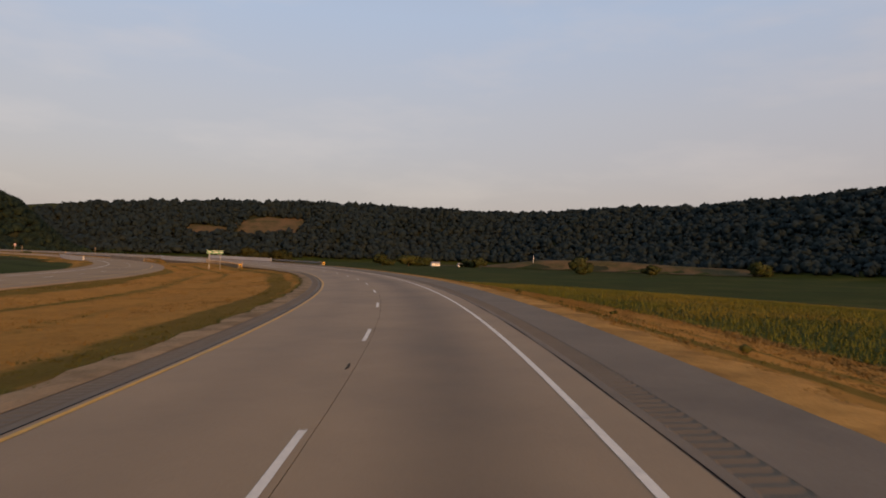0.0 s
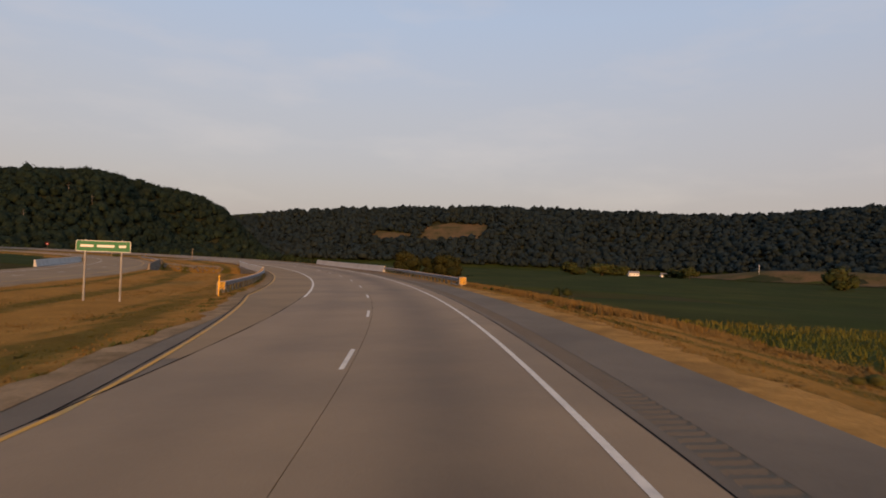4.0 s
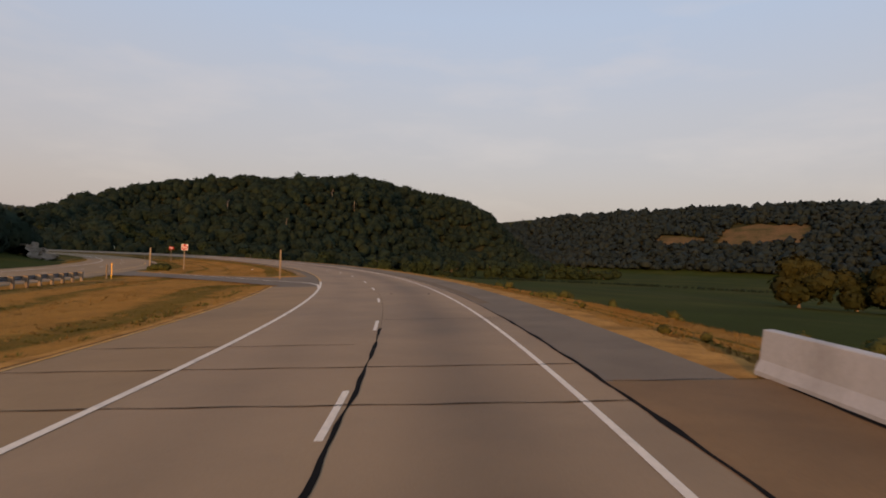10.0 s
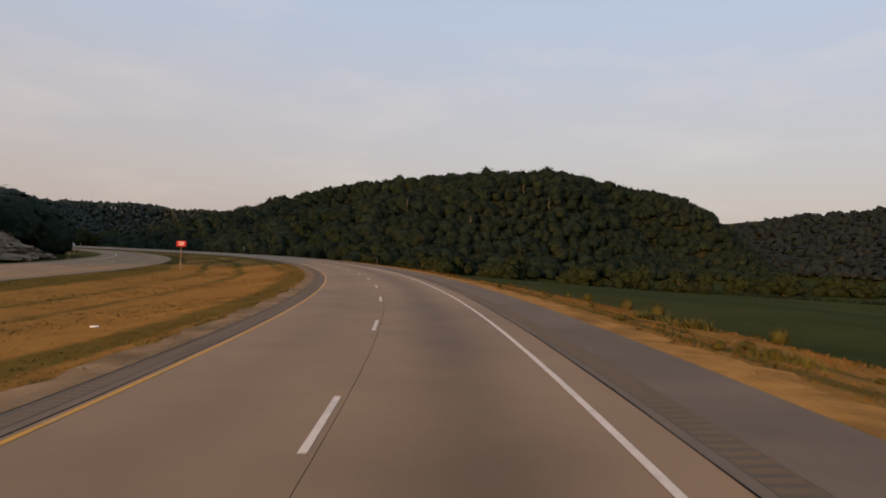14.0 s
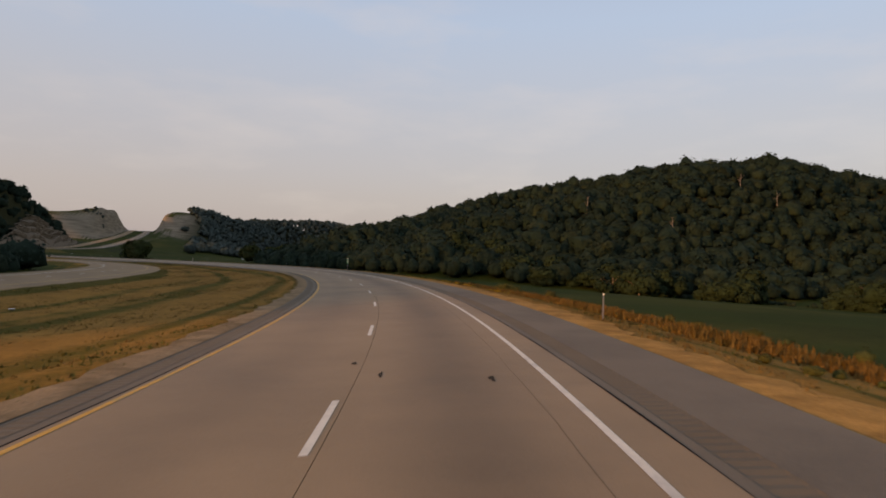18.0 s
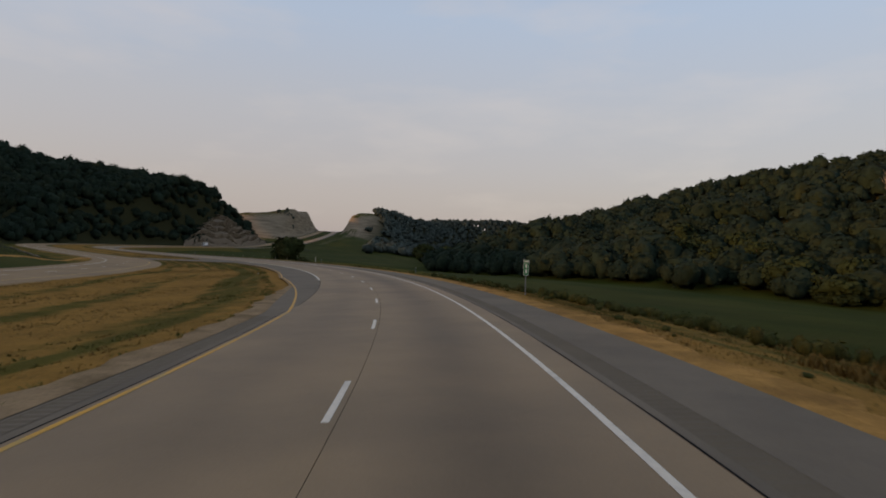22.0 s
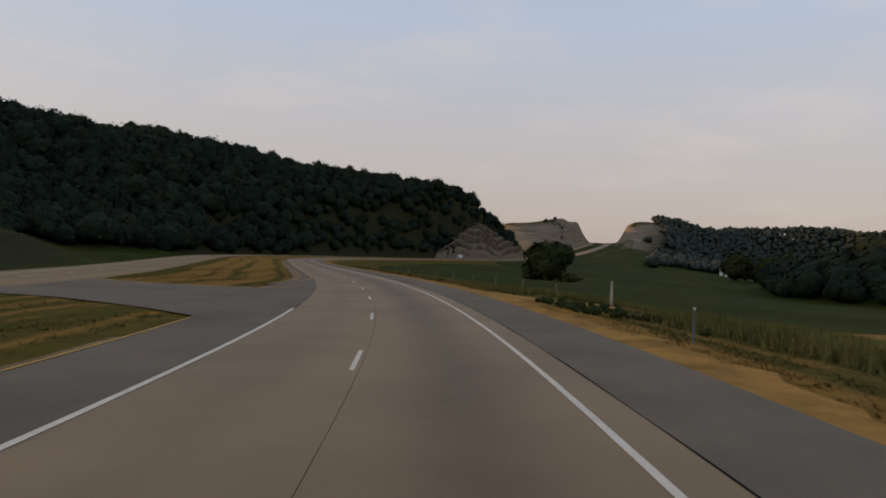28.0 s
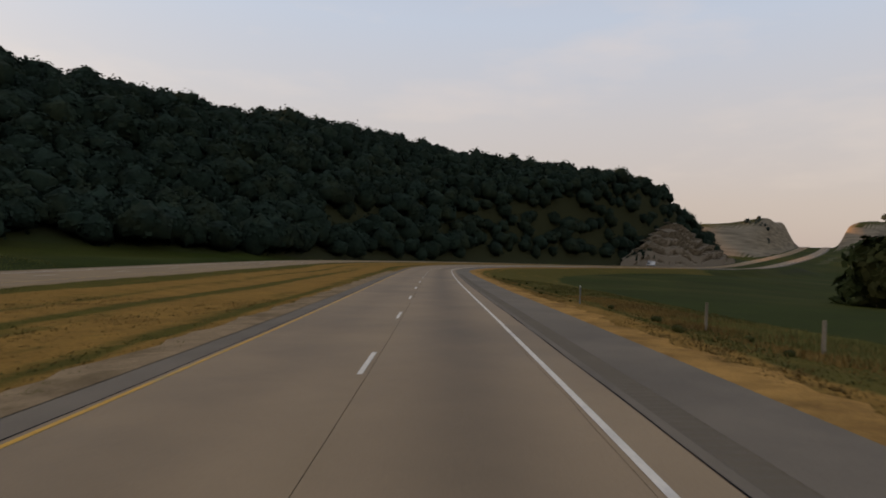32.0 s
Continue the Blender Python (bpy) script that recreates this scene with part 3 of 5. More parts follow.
tagged(ribbon("bridge_shoulder_outer", span(177, 223.8, 1.8), [(drift(4.80), 0.003), (drift(5.04), 0.003), (5.6, 0.002), (chord_right, -0.004)], STAINED_CONCRETE), "rust stained concrete bridge shoulder", "shoulder", kind="structure")
tagged(ribbon("bridge_shoulder_inner", span(172, 226, 2), [(lambda ss: np.minimum(chord_left(ss), left_edge(ss) - 0.9), -0.006), (off(-0.10), -0.004)], STAINED_CONCRETE), "rust stained strip before the bridge barrier", "shoulder", kind="structure")
tagged(ribbon("road_shoulder_left", main, [(beside(0.3), -0.5), (beside(0.0), -0.03), (lambda ss: np.minimum(left_edge(ss) - 0.12, lane_edge(-0.02)(ss)), -0.012), (lane_edge(-0.01), -0.012), (lane_edge(-0.01), -0.3)], SHOULDER), "grey asphalt turn lane and narrow inner shoulder", "shoulder", kind="structure")
tagged(ribbon("shoulder_dirt", span(139, 177, 0.6), [(lambda ss: 6.9 - 1.22 * smooth01((ss - 139) / 14) - 0.68 * smooth01((ss - 168.5) / 1.5) + (0.16 * np.sin(ss * 1.3) + 0.1 * np.sin(ss * 3.1)) * (1 - smooth01((ss - 144) / 8)), -0.008), (7.1, -0.014), (7.6, -0.022)], STAINED_CONCRETE), "rust brown dirt washed along the guard rail", "shoulder", kind="structure")
tagged(ribbon("inner_rumble_strip", np.arange(-40, 92, 0.15), [(off(-0.92), -0.018), (off(-0.88), lambda ss: np.where(np.arange(len(ss)) % 2 == 0, -0.012, -0.03)), (off(-0.48), lambda ss: np.where(np.arange(len(ss)) % 2 == 0, -0.008, -0.026)), (off(-0.44), -0.012)], RUMBLE), "dark grooved strip in the inner shoulder", "rumble strip", kind="structure")
tagged(ribbon("inner_rumble_strip_second", np.arange(300, 494, 0.15), [(off(-0.92), -0.018), (off(-0.88), lambda ss: np.where(np.arange(len(ss)) % 2 == 0, -0.012, -0.03)), (off(-0.48), lambda ss: np.where(np.arange(len(ss)) % 2 == 0, -0.008, -0.026)), (off(-0.44), -0.012)], RUMBLE), "dark grooved strip in the inner shoulder", "rumble strip", kind="structure")
for nm, a, c in (("inner_gravel_first", -110, 172), ("inner_gravel_second", 226, 258), ("inner_gravel_third", 286, 616), ("inner_gravel_fourth", 658, 780)):
    tagged(ribbon(nm, span(a, c, 1.0), [(lambda ss: left_edge(ss) - pad(ss) - 0.30 * (1 - 0.6 * (ss > 520) * (ss < 630)) - 0.62 * (pad(ss) - 0.2) - 0.3 * smooth01((ss - 640) / 10) - 0.5 * (ss < 176) * (ss > 112) + 0.14 * np.sin(ss * 1.1) + 0.10 * np.sin(ss * 2.7), 0.0), (beside(0.25), 0.008), (beside(-0.08), -0.014)], PALE_GRAVEL if a != 226 else GRAVEL), "pale gravel along the inner shoulder", "verge", kind="structure")
tagged(ribbon("turn_lane", span(100, 262, 2.5), [(off(-0.1), -0.006), (-4.05, -0.006)], CONCRETE_ROAD), "tan concrete left turn lane", "turn lane", kind="structure")
OPP = -30.2
opp = tagged(ribbon("road_opposite", main, [(OPP - 6.6, -0.3), (OPP - 6.2, 0), (OPP + 5.6, 0), (OPP + 6, -0.3)], CONCRETE_ROAD), "tan concrete carriageway for the opposite direction", "road", kind="structure")


def crossover(name, near_edge, far_edge):
    """A paved opening in the median. The edges: s at the main road and at the opposite one."""
    us = np.linspace(-4.0, OPP + 5.4, 16)
    t = (us + 4.0) / (OPP + 9.4)
    curve_in = 5.0 * (2 * np.abs(t - 0.5)) ** 3
    a = near_edge[0] + (near_edge[1] - near_edge[0]) * t - curve_in
    b = far_edge[0] + (far_edge[1] - far_edge[0]) * t + curve_in
    rows = []
    for f in np.linspace(0, 1, 7):
        p = road(a + (b - a) * f, us, 0)
        p[:, 2] += -0.018 + 0.0 * us
        rows.append(p)
    v = np.concatenate(rows)
    return tagged(mesh_object(name, v, grid_faces(7, 16), SHOULDER), "grey asphalt crossover through the median", "crossover", kind="structure")


crossover("crossover_first", (263, 284), (280, 289))
crossover("crossover_second", (622, 640), (648, 656))

LANE0 = 0.52
DASH_K = (-6, 0, 2, 4, 6, 11, 13, 15, 16, 18, 20, 22, 23.4, 25, 30, 32, 36, 39, 41, 44, 49, 51, 53, 55, 57, 59)
DASH_SLIP = (0.4, 0.4, 0.6, 1.45, -0.35, 0.5, 0.45, 0.5, 0.0, 0.3, 0.25, -1.7, -0.1, 0.0, -0.05, -0.25, 0.0, 0.9, 0.1, -0.05, -0.4, -1.4, -0.6, 0.25, -0.75, -0.7)
for k in range(-6, 70):
    a = LANE0 + 12.192 * k + float(np.interp(k, DASH_K, DASH_SLIP))
    ribbon("lane_dash", span(a, a + 3.05, 1.0), [(-0.055, 0.006), (0.065, 0.006)], WHITE_PAINT, pavement)
    ribbon("lane_dash", span(a, a + 3.05, 1.5), [(OPP - 0.06, 0.006), (OPP + 0.06, 0.006)], WHITE_PAINT, opp)
ribbon("bridge_dash", span(202.1, 203.8, 0.9), [(-0.055, 0.006), (0.065, 0.006)], WHITE_PAINT, pavement)
ribbon("edge_line", main, [(drift(3.99), 0.006), (drift(4.12), 0.006)], WHITE_PAINT, right_slab)
for a, b in ((-110, 264), (271, 623), (663, 2250)):
    ribbon("yellow_line", span(a, b, 2.5), [(off(-0.02), 0.006), (off(0.1), 0.006)], YELLOW_PAINT, pavement)
for a, b, u in ((124, 270.6, -4.0), (531, 627.4, -4.03)):
    ribbon("turn_line", span(a, b, 2.5), [(u, 0.01), (u + 0.17, 0.01)], WHITE_PAINT, pavement)
ribbon("opposite_edge_line", main, [(OPP - 3.75, 0.006), (OPP - 3.62, 0.006)], WHITE_PAINT, opp)
ribbon("opposite_yellow_line", main, [(OPP + 3.62, 0.006), (OPP + 3.74, 0.006)], YELLOW_PAINT, opp)


def curved_line(name, pts, width, mat):
    """A painted line through places (s, u)."""
    pts = np.array(pts, float)
    k = np.linspace(0, len(pts) - 1, 8 * len(pts))
    s, u = np.interp(k, range(len(pts)), pts[:, 0]), np.interp(k, range(len(pts)), pts[:, 1])
    for _ in range(6):
        s[1:-1], u[1:-1] = (s[:-2] + 2 * s[1:-1] + s[2:]) / 4, (u[:-2] + 2 * u[1:-1] + u[2:]) / 4
    ds, du = np.gradient(s), np.gradient(u)
    ln = np.hypot(ds, du)
    a = road(s - du / ln * width / 2, u + ds / ln * width / 2, 0.004)
    c = road(s + du / ln * width / 2, u - ds / ln * width / 2, 0.004)
    return mesh_object(name, np.stack([a, c], 1).reshape(-1, 3), grid_faces(len(s), 2), mat, parent=pavement)


curved_line("crossover_line", [(291, -21.5), (282.2, -15.5), (280.5, -13.3), (275.8, -9.5), (271.8, -6.6), (269.4, -5.35), (267.1, -4.58), (265, -4.2), (262.5, -4.02), (259, -3.95)], 0.2, WHITE_PAINT)


def wavy(u, amp, f):
    return lambda ss: u + amp * np.sin(ss * f) + amp * 0.6 * np.sin(ss * f * 2.3 + 1)


for a, c in ((-60, 183), (217, 780)):
    ribbon("edge_joint", span(a, c, 0.8), [(lambda ss: drift(4.818)(ss) + 0.010 * np.sin(ss * 0.7), 0.006), (lambda ss: drift(4.848)(ss) + 0.012 * np.sin(ss * 0.9), 0.006)], SEAL, right_slab)
for a, c in ((175.5, 183), (218, 237)):
    ribbon("edge_seal", span(a, c, 0.5), [(wavy(4.80, 0.02, 1.9), 0.009), (wavy(4.89, 0.025, 1.4), 0.009)], SEAL, right_slab)
ribbon("barrier_seal", span(175.5, 223, 0.5), [(lambda ss: chord_right(ss) - 0.05 - 0.05 * (np.abs(ss - 199) > 16) + 0.03 * np.sin(ss * 1.9), 0.004), (lambda ss: chord_right(ss) + 0.03, 0.004)], SEAL, right_slab)
for a, c in ((-110, 178), (222, 2250)):
    ribbon("centre_joint", span(a, c, 2.5), [(0.165, -0.012), (0.181, -0.012)], SEAL, pavement)
ribbon("centre_joint", span(178, 222, 2.5), [(0.160, 0.002), (0.186, 0.002)], CONCRETE_ROAD, pavement, "filled tan joint on the bridge")
for a, c, u in ((352, 446, 3.46), (505, 530, 3.5), (640, 700, 3.9)):
    ribbon("lane_crack", span(a, c, 0.8), [(wavy(u, 0.012, 0.9), 0.003), (wavy(u + 0.009, 0.012, 0.9), 0.003)], TAR, right_slab, "fine dark crack along the lane")
for a, c in ((-60, 262), (271, 496), (668, 780)):
    ribbon("edge_joint_left", span(a, c, 0.8), [(lambda ss: left_edge(ss) - 0.17 + 0.01 * np.sin(ss * 0.8), 0.004), (lambda ss: left_edge(ss) - 0.13 + 0.01 * np.sin(ss * 0.8), 0.004)], SEAL, pavement)
ribbon("turn_joint", span(94, 126, 0.8), [(wavy(-4.08, 0.012, 0.7), 0.007), (wavy(-4.04, 0.012, 0.9), 0.007)], SEAL, pavement)
ribbon("turn_joint", span(499, 676, 0.8), [(wavy(-3.885, 0.008, 0.7), 0.007), (wavy(-3.855, 0.008, 0.9), 0.007)], SEAL, pavement)
for sj, u0, u1 in ((169.6, -9, 4.8), (174.0, -6, 0.2), (176.9, 4.9, 7.3), (178.6, -9, 7.2), (182.7, -9, 7.3), (217.3, -8.5, 4.9), (222.2, -8, 4.9), (223.8, 4.9, 7.9), (225.7, -7.7, 4.8), (229.2, -7.6, -0.4), (235.8, 0.3, 5.2)):
    us = np.linspace(u0, u1, 24)
    a, b = road(sj + 0.03 * np.sin(us * 3), us, 0.008), road(sj + 0.05 + 0.03 * np.sin(us * 3 + 0.7), us, 0.008)
    mesh_object("bridge_joint", np.concatenate([a, b]), grid_faces(2, 24), SEAL, parent=pavement)
for a, b in ((175.5, 183), (217.5, 233)):
    ribbon("sealed_crack", span(a, b, 0.5), [(wavy(0.13, 0.02, 1.7), 0.009), (wavy(0.205, 0.03, 1.3), 0.009)], SEAL, pavement)

for s, u, ls, wu in ((397.3, -0.04, 0.5, 0.12), (395.8, 0.64, 0.9, 0.08), (395.2, 2.93, 0.8, 0.12), (251.3, 0.91, 0.7, 0.14), (250.7, 3.21, 1.1, 0.16), (9.0, 0.01, 1.2, 0.07), (495.9, -0.10, 0.12, 0.12), (501.1, 2.85, 0.4, 0.10), (544.2, 0.02, 0.3, 0.09), (252.2, 0.55, 0.5, 0.10)):
    an = np.linspace(0, 2 * np.pi, 15)[:-1]
    rr = 1 + 0.25 * np.sin(3 * an + s) + 0.15 * np.sin(5 * an + u)
    v = road(s + 0.36 * ls * rr * np.cos(an), u + 0.5 * wu * rr * np.sin(an), 0.009)
    mesh_object("tar_spot", v, [tuple(range(14))], SPOT, parent=pavement if u < 0.17 else right_slab, label="dark tar spot")

# ---- woods ----
rng = np.random.default_rng(7)


def icosphere(sub):
    bm = bmesh.new()
    bmesh.ops.create_icosphere(bm, subdivisions=sub, radius=1.0)
    v = np.array([x.co[:] for x in bm.verts])
    f = np.array([[w.index for w in t.verts] for t in bm.faces])
    bm.free()
    return v, f


def crown_shape(seed, leaves, size=0.22, detail=1, core_size=0.34):
    """A tree's crown, one unit high and about one broad: a ragged core hidden by leaf tufts of many sizes."""
    rg = np.random.default_rng(seed)
    v, f = icosphere(detail)
    fine, _ = icosphere(2)
    lump, lump_fine = np.zeros(len(v)), np.zeros(len(fine))
    for _ in range(11):
        d = rg.normal(size=3)
        d /= np.linalg.norm(d)
        a = rg.uniform(0.12, 0.34)
        lump += a * np.clip((v @ d) - 0.6, 0, 1) / 0.4
        lump_fine += a * np.clip((fine @ d) - 0.6, 0, 1) / 0.4
    squash = np.array([1, 1, rg.uniform(0.95, 1.25)])
    core = v * (core_size * 0.93 + 0.3 * lump[:, None] + rg.normal(0, 0.035 + 0.01 * detail, (len(v), 1))) * squash
    n = rg.normal(size=(leaves, 3))
    n[:, 2] = np.abs(n[:, 2]) * np.where(rg.random(leaves) < 0.75, 1, -1)
    n /= np.linalg.norm(n, axis=1)[:, None]
    near = np.argmax(n @ fine.T, 1)
    rad = (core_size + 0.3 * lump_fine[near]) * rg.uniform(0.78, 1.06, leaves)
    ctr = n * rad[:, None] * squash
    a = np.cross(n, rg.normal(size=(leaves, 3)))
    a /= np.linalg.norm(a, axis=1)[:, None]
    tilt = n + 0.48 * rg.normal(size=(leaves, 3))
    b = np.cross(tilt, a)
    b /= np.linalg.norm(b, axis=1)[:, None]
    sz = rg.uniform(0.3, 1.0, leaves)[:, None] * size * 0.5
    quad = np.stack([ctr - a * sz - b * sz, ctr + a * sz - b * sz * 0.6, ctr + a * sz * 0.7 + b * sz, ctr - a * sz + b * sz * 0.8], 1).reshape(-1, 3)
    base = len(core) + 4 * np.arange(leaves)[:, None]
    lf = np.concatenate([base + [0, 1, 2], base + [0, 2, 3]])
    vv = np.concatenate([core, quad])
    vv[:, 2] += 0.5
    return vv, np.concatenate([f, lf])


CROWNS = [crown_shape(30 + i, 180, 0.105) for i in range(10)]
MID_CROWNS = [crown_shape(45 + i, 90, 0.14) for i in range(10)]
FAR_CROWNS = [crown_shape(60 + i, 16, 0.38) for i in range(10)]


def wood(name, xs, ys, heights, label, crowns=CROWNS, mat=None):
    """Many trees as one mesh: crowns of different turns, breadths and heights on the land."""
    zs = land(xs, ys)
    ns_, nu_ = nearest_road(xs, ys)
    close = (np.abs(nu_) < 240) & (ns_ > 330) & (ns_ < 960)
    vs, ts, n = [], [], 0
    for i, (x, y, z, h) in enumerate(zip(xs, ys, zs, heights)):
        kind = CROWNS if crowns is MID_CROWNS and close[i] else crowns
        v, f = kind[rng.integers(len(kind))]
        a = rng.uniform(0, 6.28)
        w = h * rng.uniform(0.95, 1.4)
        ca, sn = math.cos(a) * w, math.sin(a) * w
        p = np.stack([v[:, 0] * ca - v[:, 1] * sn + x, v[:, 0] * sn + v[:, 1] * ca + y, v[:, 2] * h + z - 0.12 * h], -1)
        vs.append(p)
        ts.append(f + n)
        n += len(v)
    return tagged(big_mesh(name, np.concatenate(vs), np.concatenate(ts), mat or LEAVES, True), label, "woods", kind="stuff")


def scatter(x0, x1, y0, y1, step, keep):
    xs, ys = np.meshgrid(np.arange(x0, x1, step), np.arange(y0, y1, step))
    xs, ys = xs.ravel() + rng.uniform(-.45, .45, xs.size) * step, ys.ravel() + rng.uniform(-.45, .45, ys.size) * step
    k = keep(xs, ys)
    return xs[k], ys[k]


def cut_height(s):
    """Height of the bare rock face at the end of the wooded hill."""
    f = np.clip((s - 1105) / 265, 0, 1)
    return 34 * np.where(f < 0.39, f / 0.39, (1 - f) / 0.61) ** 0.8


def on_cut(x, y):
    s, u = nearest_road(x, y)
    return (u < 0) & (u > -115) & (land(x, y) - ip(RZ, s) < cut_height(s) + 0.5)


def on_ridge(pts, width, edge=2.0):
    return lambda x, y: ridge(x, y, pts, width) > edge


def scatter_wood(name, box, step, keep, lo, hi, label, crowns=CROWNS, mat=None):
    xs, ys = scatter(*box, step, keep)
    return wood(name, xs, ys, lo + (hi - lo) * (0.13 + 0.87 * rng.random(len(xs)) ** 2.2), label, crowns, mat)


PATCH = (-340, 1270)


def clear_patch(x, y):
    return (np.abs(x - PATCH[0]) < 62) & (np.abs(y - PATCH[1]) < 48) | ((np.abs(x - PATCH[0] + 125) < 38) & (np.abs(y - PATCH[1] + 30) < 25)) | ((np.abs(x - 14) < 38) & (np.abs(y - 1000) < 48))


scatter_wood("wooded_hill", (-1080, -350, 280, 1050), 7.4, lambda x, y: (np.maximum(ridge(x, y, HILL_A, 140), ridge(x, y, HILL_A2, 125)) > 1.0) & ((y < 800) | (x > -760)), 7, 16, "dark green broadleaf woods on a rounded hill", MID_CROWNS)
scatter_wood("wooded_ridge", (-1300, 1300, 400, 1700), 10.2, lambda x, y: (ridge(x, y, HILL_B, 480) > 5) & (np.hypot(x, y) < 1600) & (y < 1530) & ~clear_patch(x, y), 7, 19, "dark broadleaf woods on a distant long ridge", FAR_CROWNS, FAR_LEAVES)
scatter_wood("wooded_slope", (-1120, -400, -190, 200), 6.4, lambda x, y: (ridge(x, y, HILL_C, 125) > 2) & (y > -95) & (nearest_road(x, y)[1] < -46) & ~on_cut(x, y), 6.5, 13.5, "dark shaded woods on the slope beside the road", MID_CROWNS)
scatter_wood("wooded_knoll", (-304, -200, 170, 260), 4.6, lambda x, y: (ridge(x, y, KNOLL, 30) > 0.4) & (nearest_road(x, y)[1] < -44) & ~((nearest_road(x, y)[0] < 428) & (nearest_road(x, y)[1] > -51)), 6, 13, "dark trees and scrub on a small knoll")
scatter_wood("knoll_scrub", (-346, -304, 170, 260), 4.2, lambda x, y: (ridge(x, y, KNOLL, 30) > 0.3) & (nearest_road(x, y)[1] < -44), 3.0, 6.0, "dark low trees at the end of a small knoll")
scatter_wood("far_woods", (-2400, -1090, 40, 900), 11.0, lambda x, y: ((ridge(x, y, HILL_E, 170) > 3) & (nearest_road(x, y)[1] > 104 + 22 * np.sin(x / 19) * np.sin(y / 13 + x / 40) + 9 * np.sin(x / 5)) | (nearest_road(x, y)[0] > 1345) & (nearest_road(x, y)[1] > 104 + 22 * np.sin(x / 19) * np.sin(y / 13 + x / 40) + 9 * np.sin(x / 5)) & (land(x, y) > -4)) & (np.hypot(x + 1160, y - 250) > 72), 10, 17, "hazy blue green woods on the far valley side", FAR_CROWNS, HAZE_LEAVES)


for nm, s0, s1, u0, u1 in (("island_edge_first", 280, 289, -4.9, -24), ("island_edge_second", 648, 656, -4.9, -24)):
    us = np.linspace(u0, u1, 20)
    t = (us + 4.0) / (OPP + 9.4)
    bb = s0 + (s1 - s0) * t + 5.0 * (2 * np.abs(t - 0.5)) ** 3
    cols = []
    for d in (-0.6, 0.0, 0.9, 1.7 + 0.4 * np.sin(us * 2.1) + (1.6 if s0 < 400 else 0.3) * np.exp(-((us + 6.5) / 2.2) ** 2)):
        p = road(bb + d, us)
        p[:, 2] = ip(RZ, bb + d) + profile(bb + d, us) + (0.0 if cols == [] else 0.085)
        cols.append(p)
    tagged(mesh_object(nm, np.stack(cols, 1).reshape(-1, 3), grid_faces(20, 4), GRAVEL if s0 < 400 else PALE_GRAVEL, True), "sandy gravel edge round the grass island", "verge", kind="structure")


# ---- helpers for things ----
def part(name, bm, mat, parent, label=""):
    me = bpy.data.meshes.new(name)
    bm.to_mesh(me)
    bm.free()
    me.materials.append(mat)
    ob = new(name, me)
    ob.parent = parent
    if label:
        ob["label"] = label
    return ob


def thing(name, m, label, category, group=""):
    ob = new(name)
    ob.empty_display_size = 0.3
    ob.matrix_world = m
    return tagged(ob, label, category, group)


def box(x0, x1, y0, y1, z0, z1, bevel=0.0):
    bm = bmesh.new()
    bmesh.ops.create_cube(bm, size=1.0)
    bmesh.ops.scale(bm, vec=(x1 - x0, y1 - y0, z1 - z0), verts=bm.verts)
    bmesh.ops.translate(bm, vec=((x0 + x1) / 2, (y0 + y1) / 2, (z0 + z1) / 2), verts=bm.verts)
    if bevel:
        bmesh.ops.bevel(bm, geom=bm.edges[:], offset=bevel, segments=2, affect="EDGES")
    return bm


def cylinder(r0, r1, a, b, n=10):
    """A tapered rod from a to b."""
    bm = bmesh.new()
    a, b = Vector(a), Vector(b)
    bmesh.ops.create_cone(bm, cap_ends=True, segments=n, radius1=r0, radius2=r1, depth=(b - a).length)
    bmesh.ops.transform(bm, matrix=Matrix.Translation((a + b) / 2) @ (b - a).to_track_quat("Z", "Y").to_matrix().to_4x4(), verts=bm.verts)
    return bm


def ground_z(x, y):
    return float(land(np.array([x]), np.array([y]))[0])


def verge_z(s, u):
    return float(ip(RZ, s) + profile(np.array([s]), np.array([float(u)]))[0])


def at_verge(s, u, turn=0.0):
    x, y, _ = road(s, u)
    return pose(x, y, verge_z(s, u) - 0.03, 0, 0, math.degrees(float(ip(TH, s))) - 90 + turn)


STEEL = material("galvanised_steel", (0.20, 0.205, 0.215), 0.2, 2, 0.5, 0.1, 20, (0.12, 0.13, 0.15), 1.0, 0.5, 0.75, 0.35)
TIMBER = material("timber", (0.25, 0.20, 0.14), 0.25, 3, 0.85, 0.3, 18, (0.17, 0.13, 0.09), 2.0, stretch=(1, 1, 0.2))
PALE_TIMBER = material("pale_timber", (0.46, 0.41, 0.33), 0.25, 3, 0.85, 0.3, 18, (0.32, 0.27, 0.20), 2.0, stretch=(1, 1, 0.2))
GREEN_SIGN = material("green_sign", (0.02, 0.16, 0.06), 0.08, 2, 0.5, 0.0, 10)
WHITE_SIGN = material("white_sign", (0.78, 0.76, 0.72), 0.06, 3, 0.5, 0.0, 10)
RED_SIGN = material("red_sign", (0.48, 0.03, 0.025), 0.1, 3, 0.5, 0.0, 10)
YELLOW_SIGN = material("yellow_sign", (0.80, 0.42, 0.03), 0.08, 3, 0.5, 0.0, 10)
BLACK = material("black_sign", (0.02, 0.02, 0.02), 0.1, 3, 0.6, 0.0, 10)
RUBBER = material("tyre_rubber", (0.025, 0.025, 0.025), 0.2, 5, 0.9, 0.2, 20)
GLASS = material("window_glass", (0.03, 0.035, 0.045), 0.05, 3, 0.08, 0.0, 10)
WHITE_BODY = material("white_panel", (0.72, 0.72, 0.70), 0.05, 2, 0.35, 0.0, 10)
ROOF = material("grey_roof", (0.22, 0.21, 0.20), 0.2, 1, 0.85, 0.2, 10)
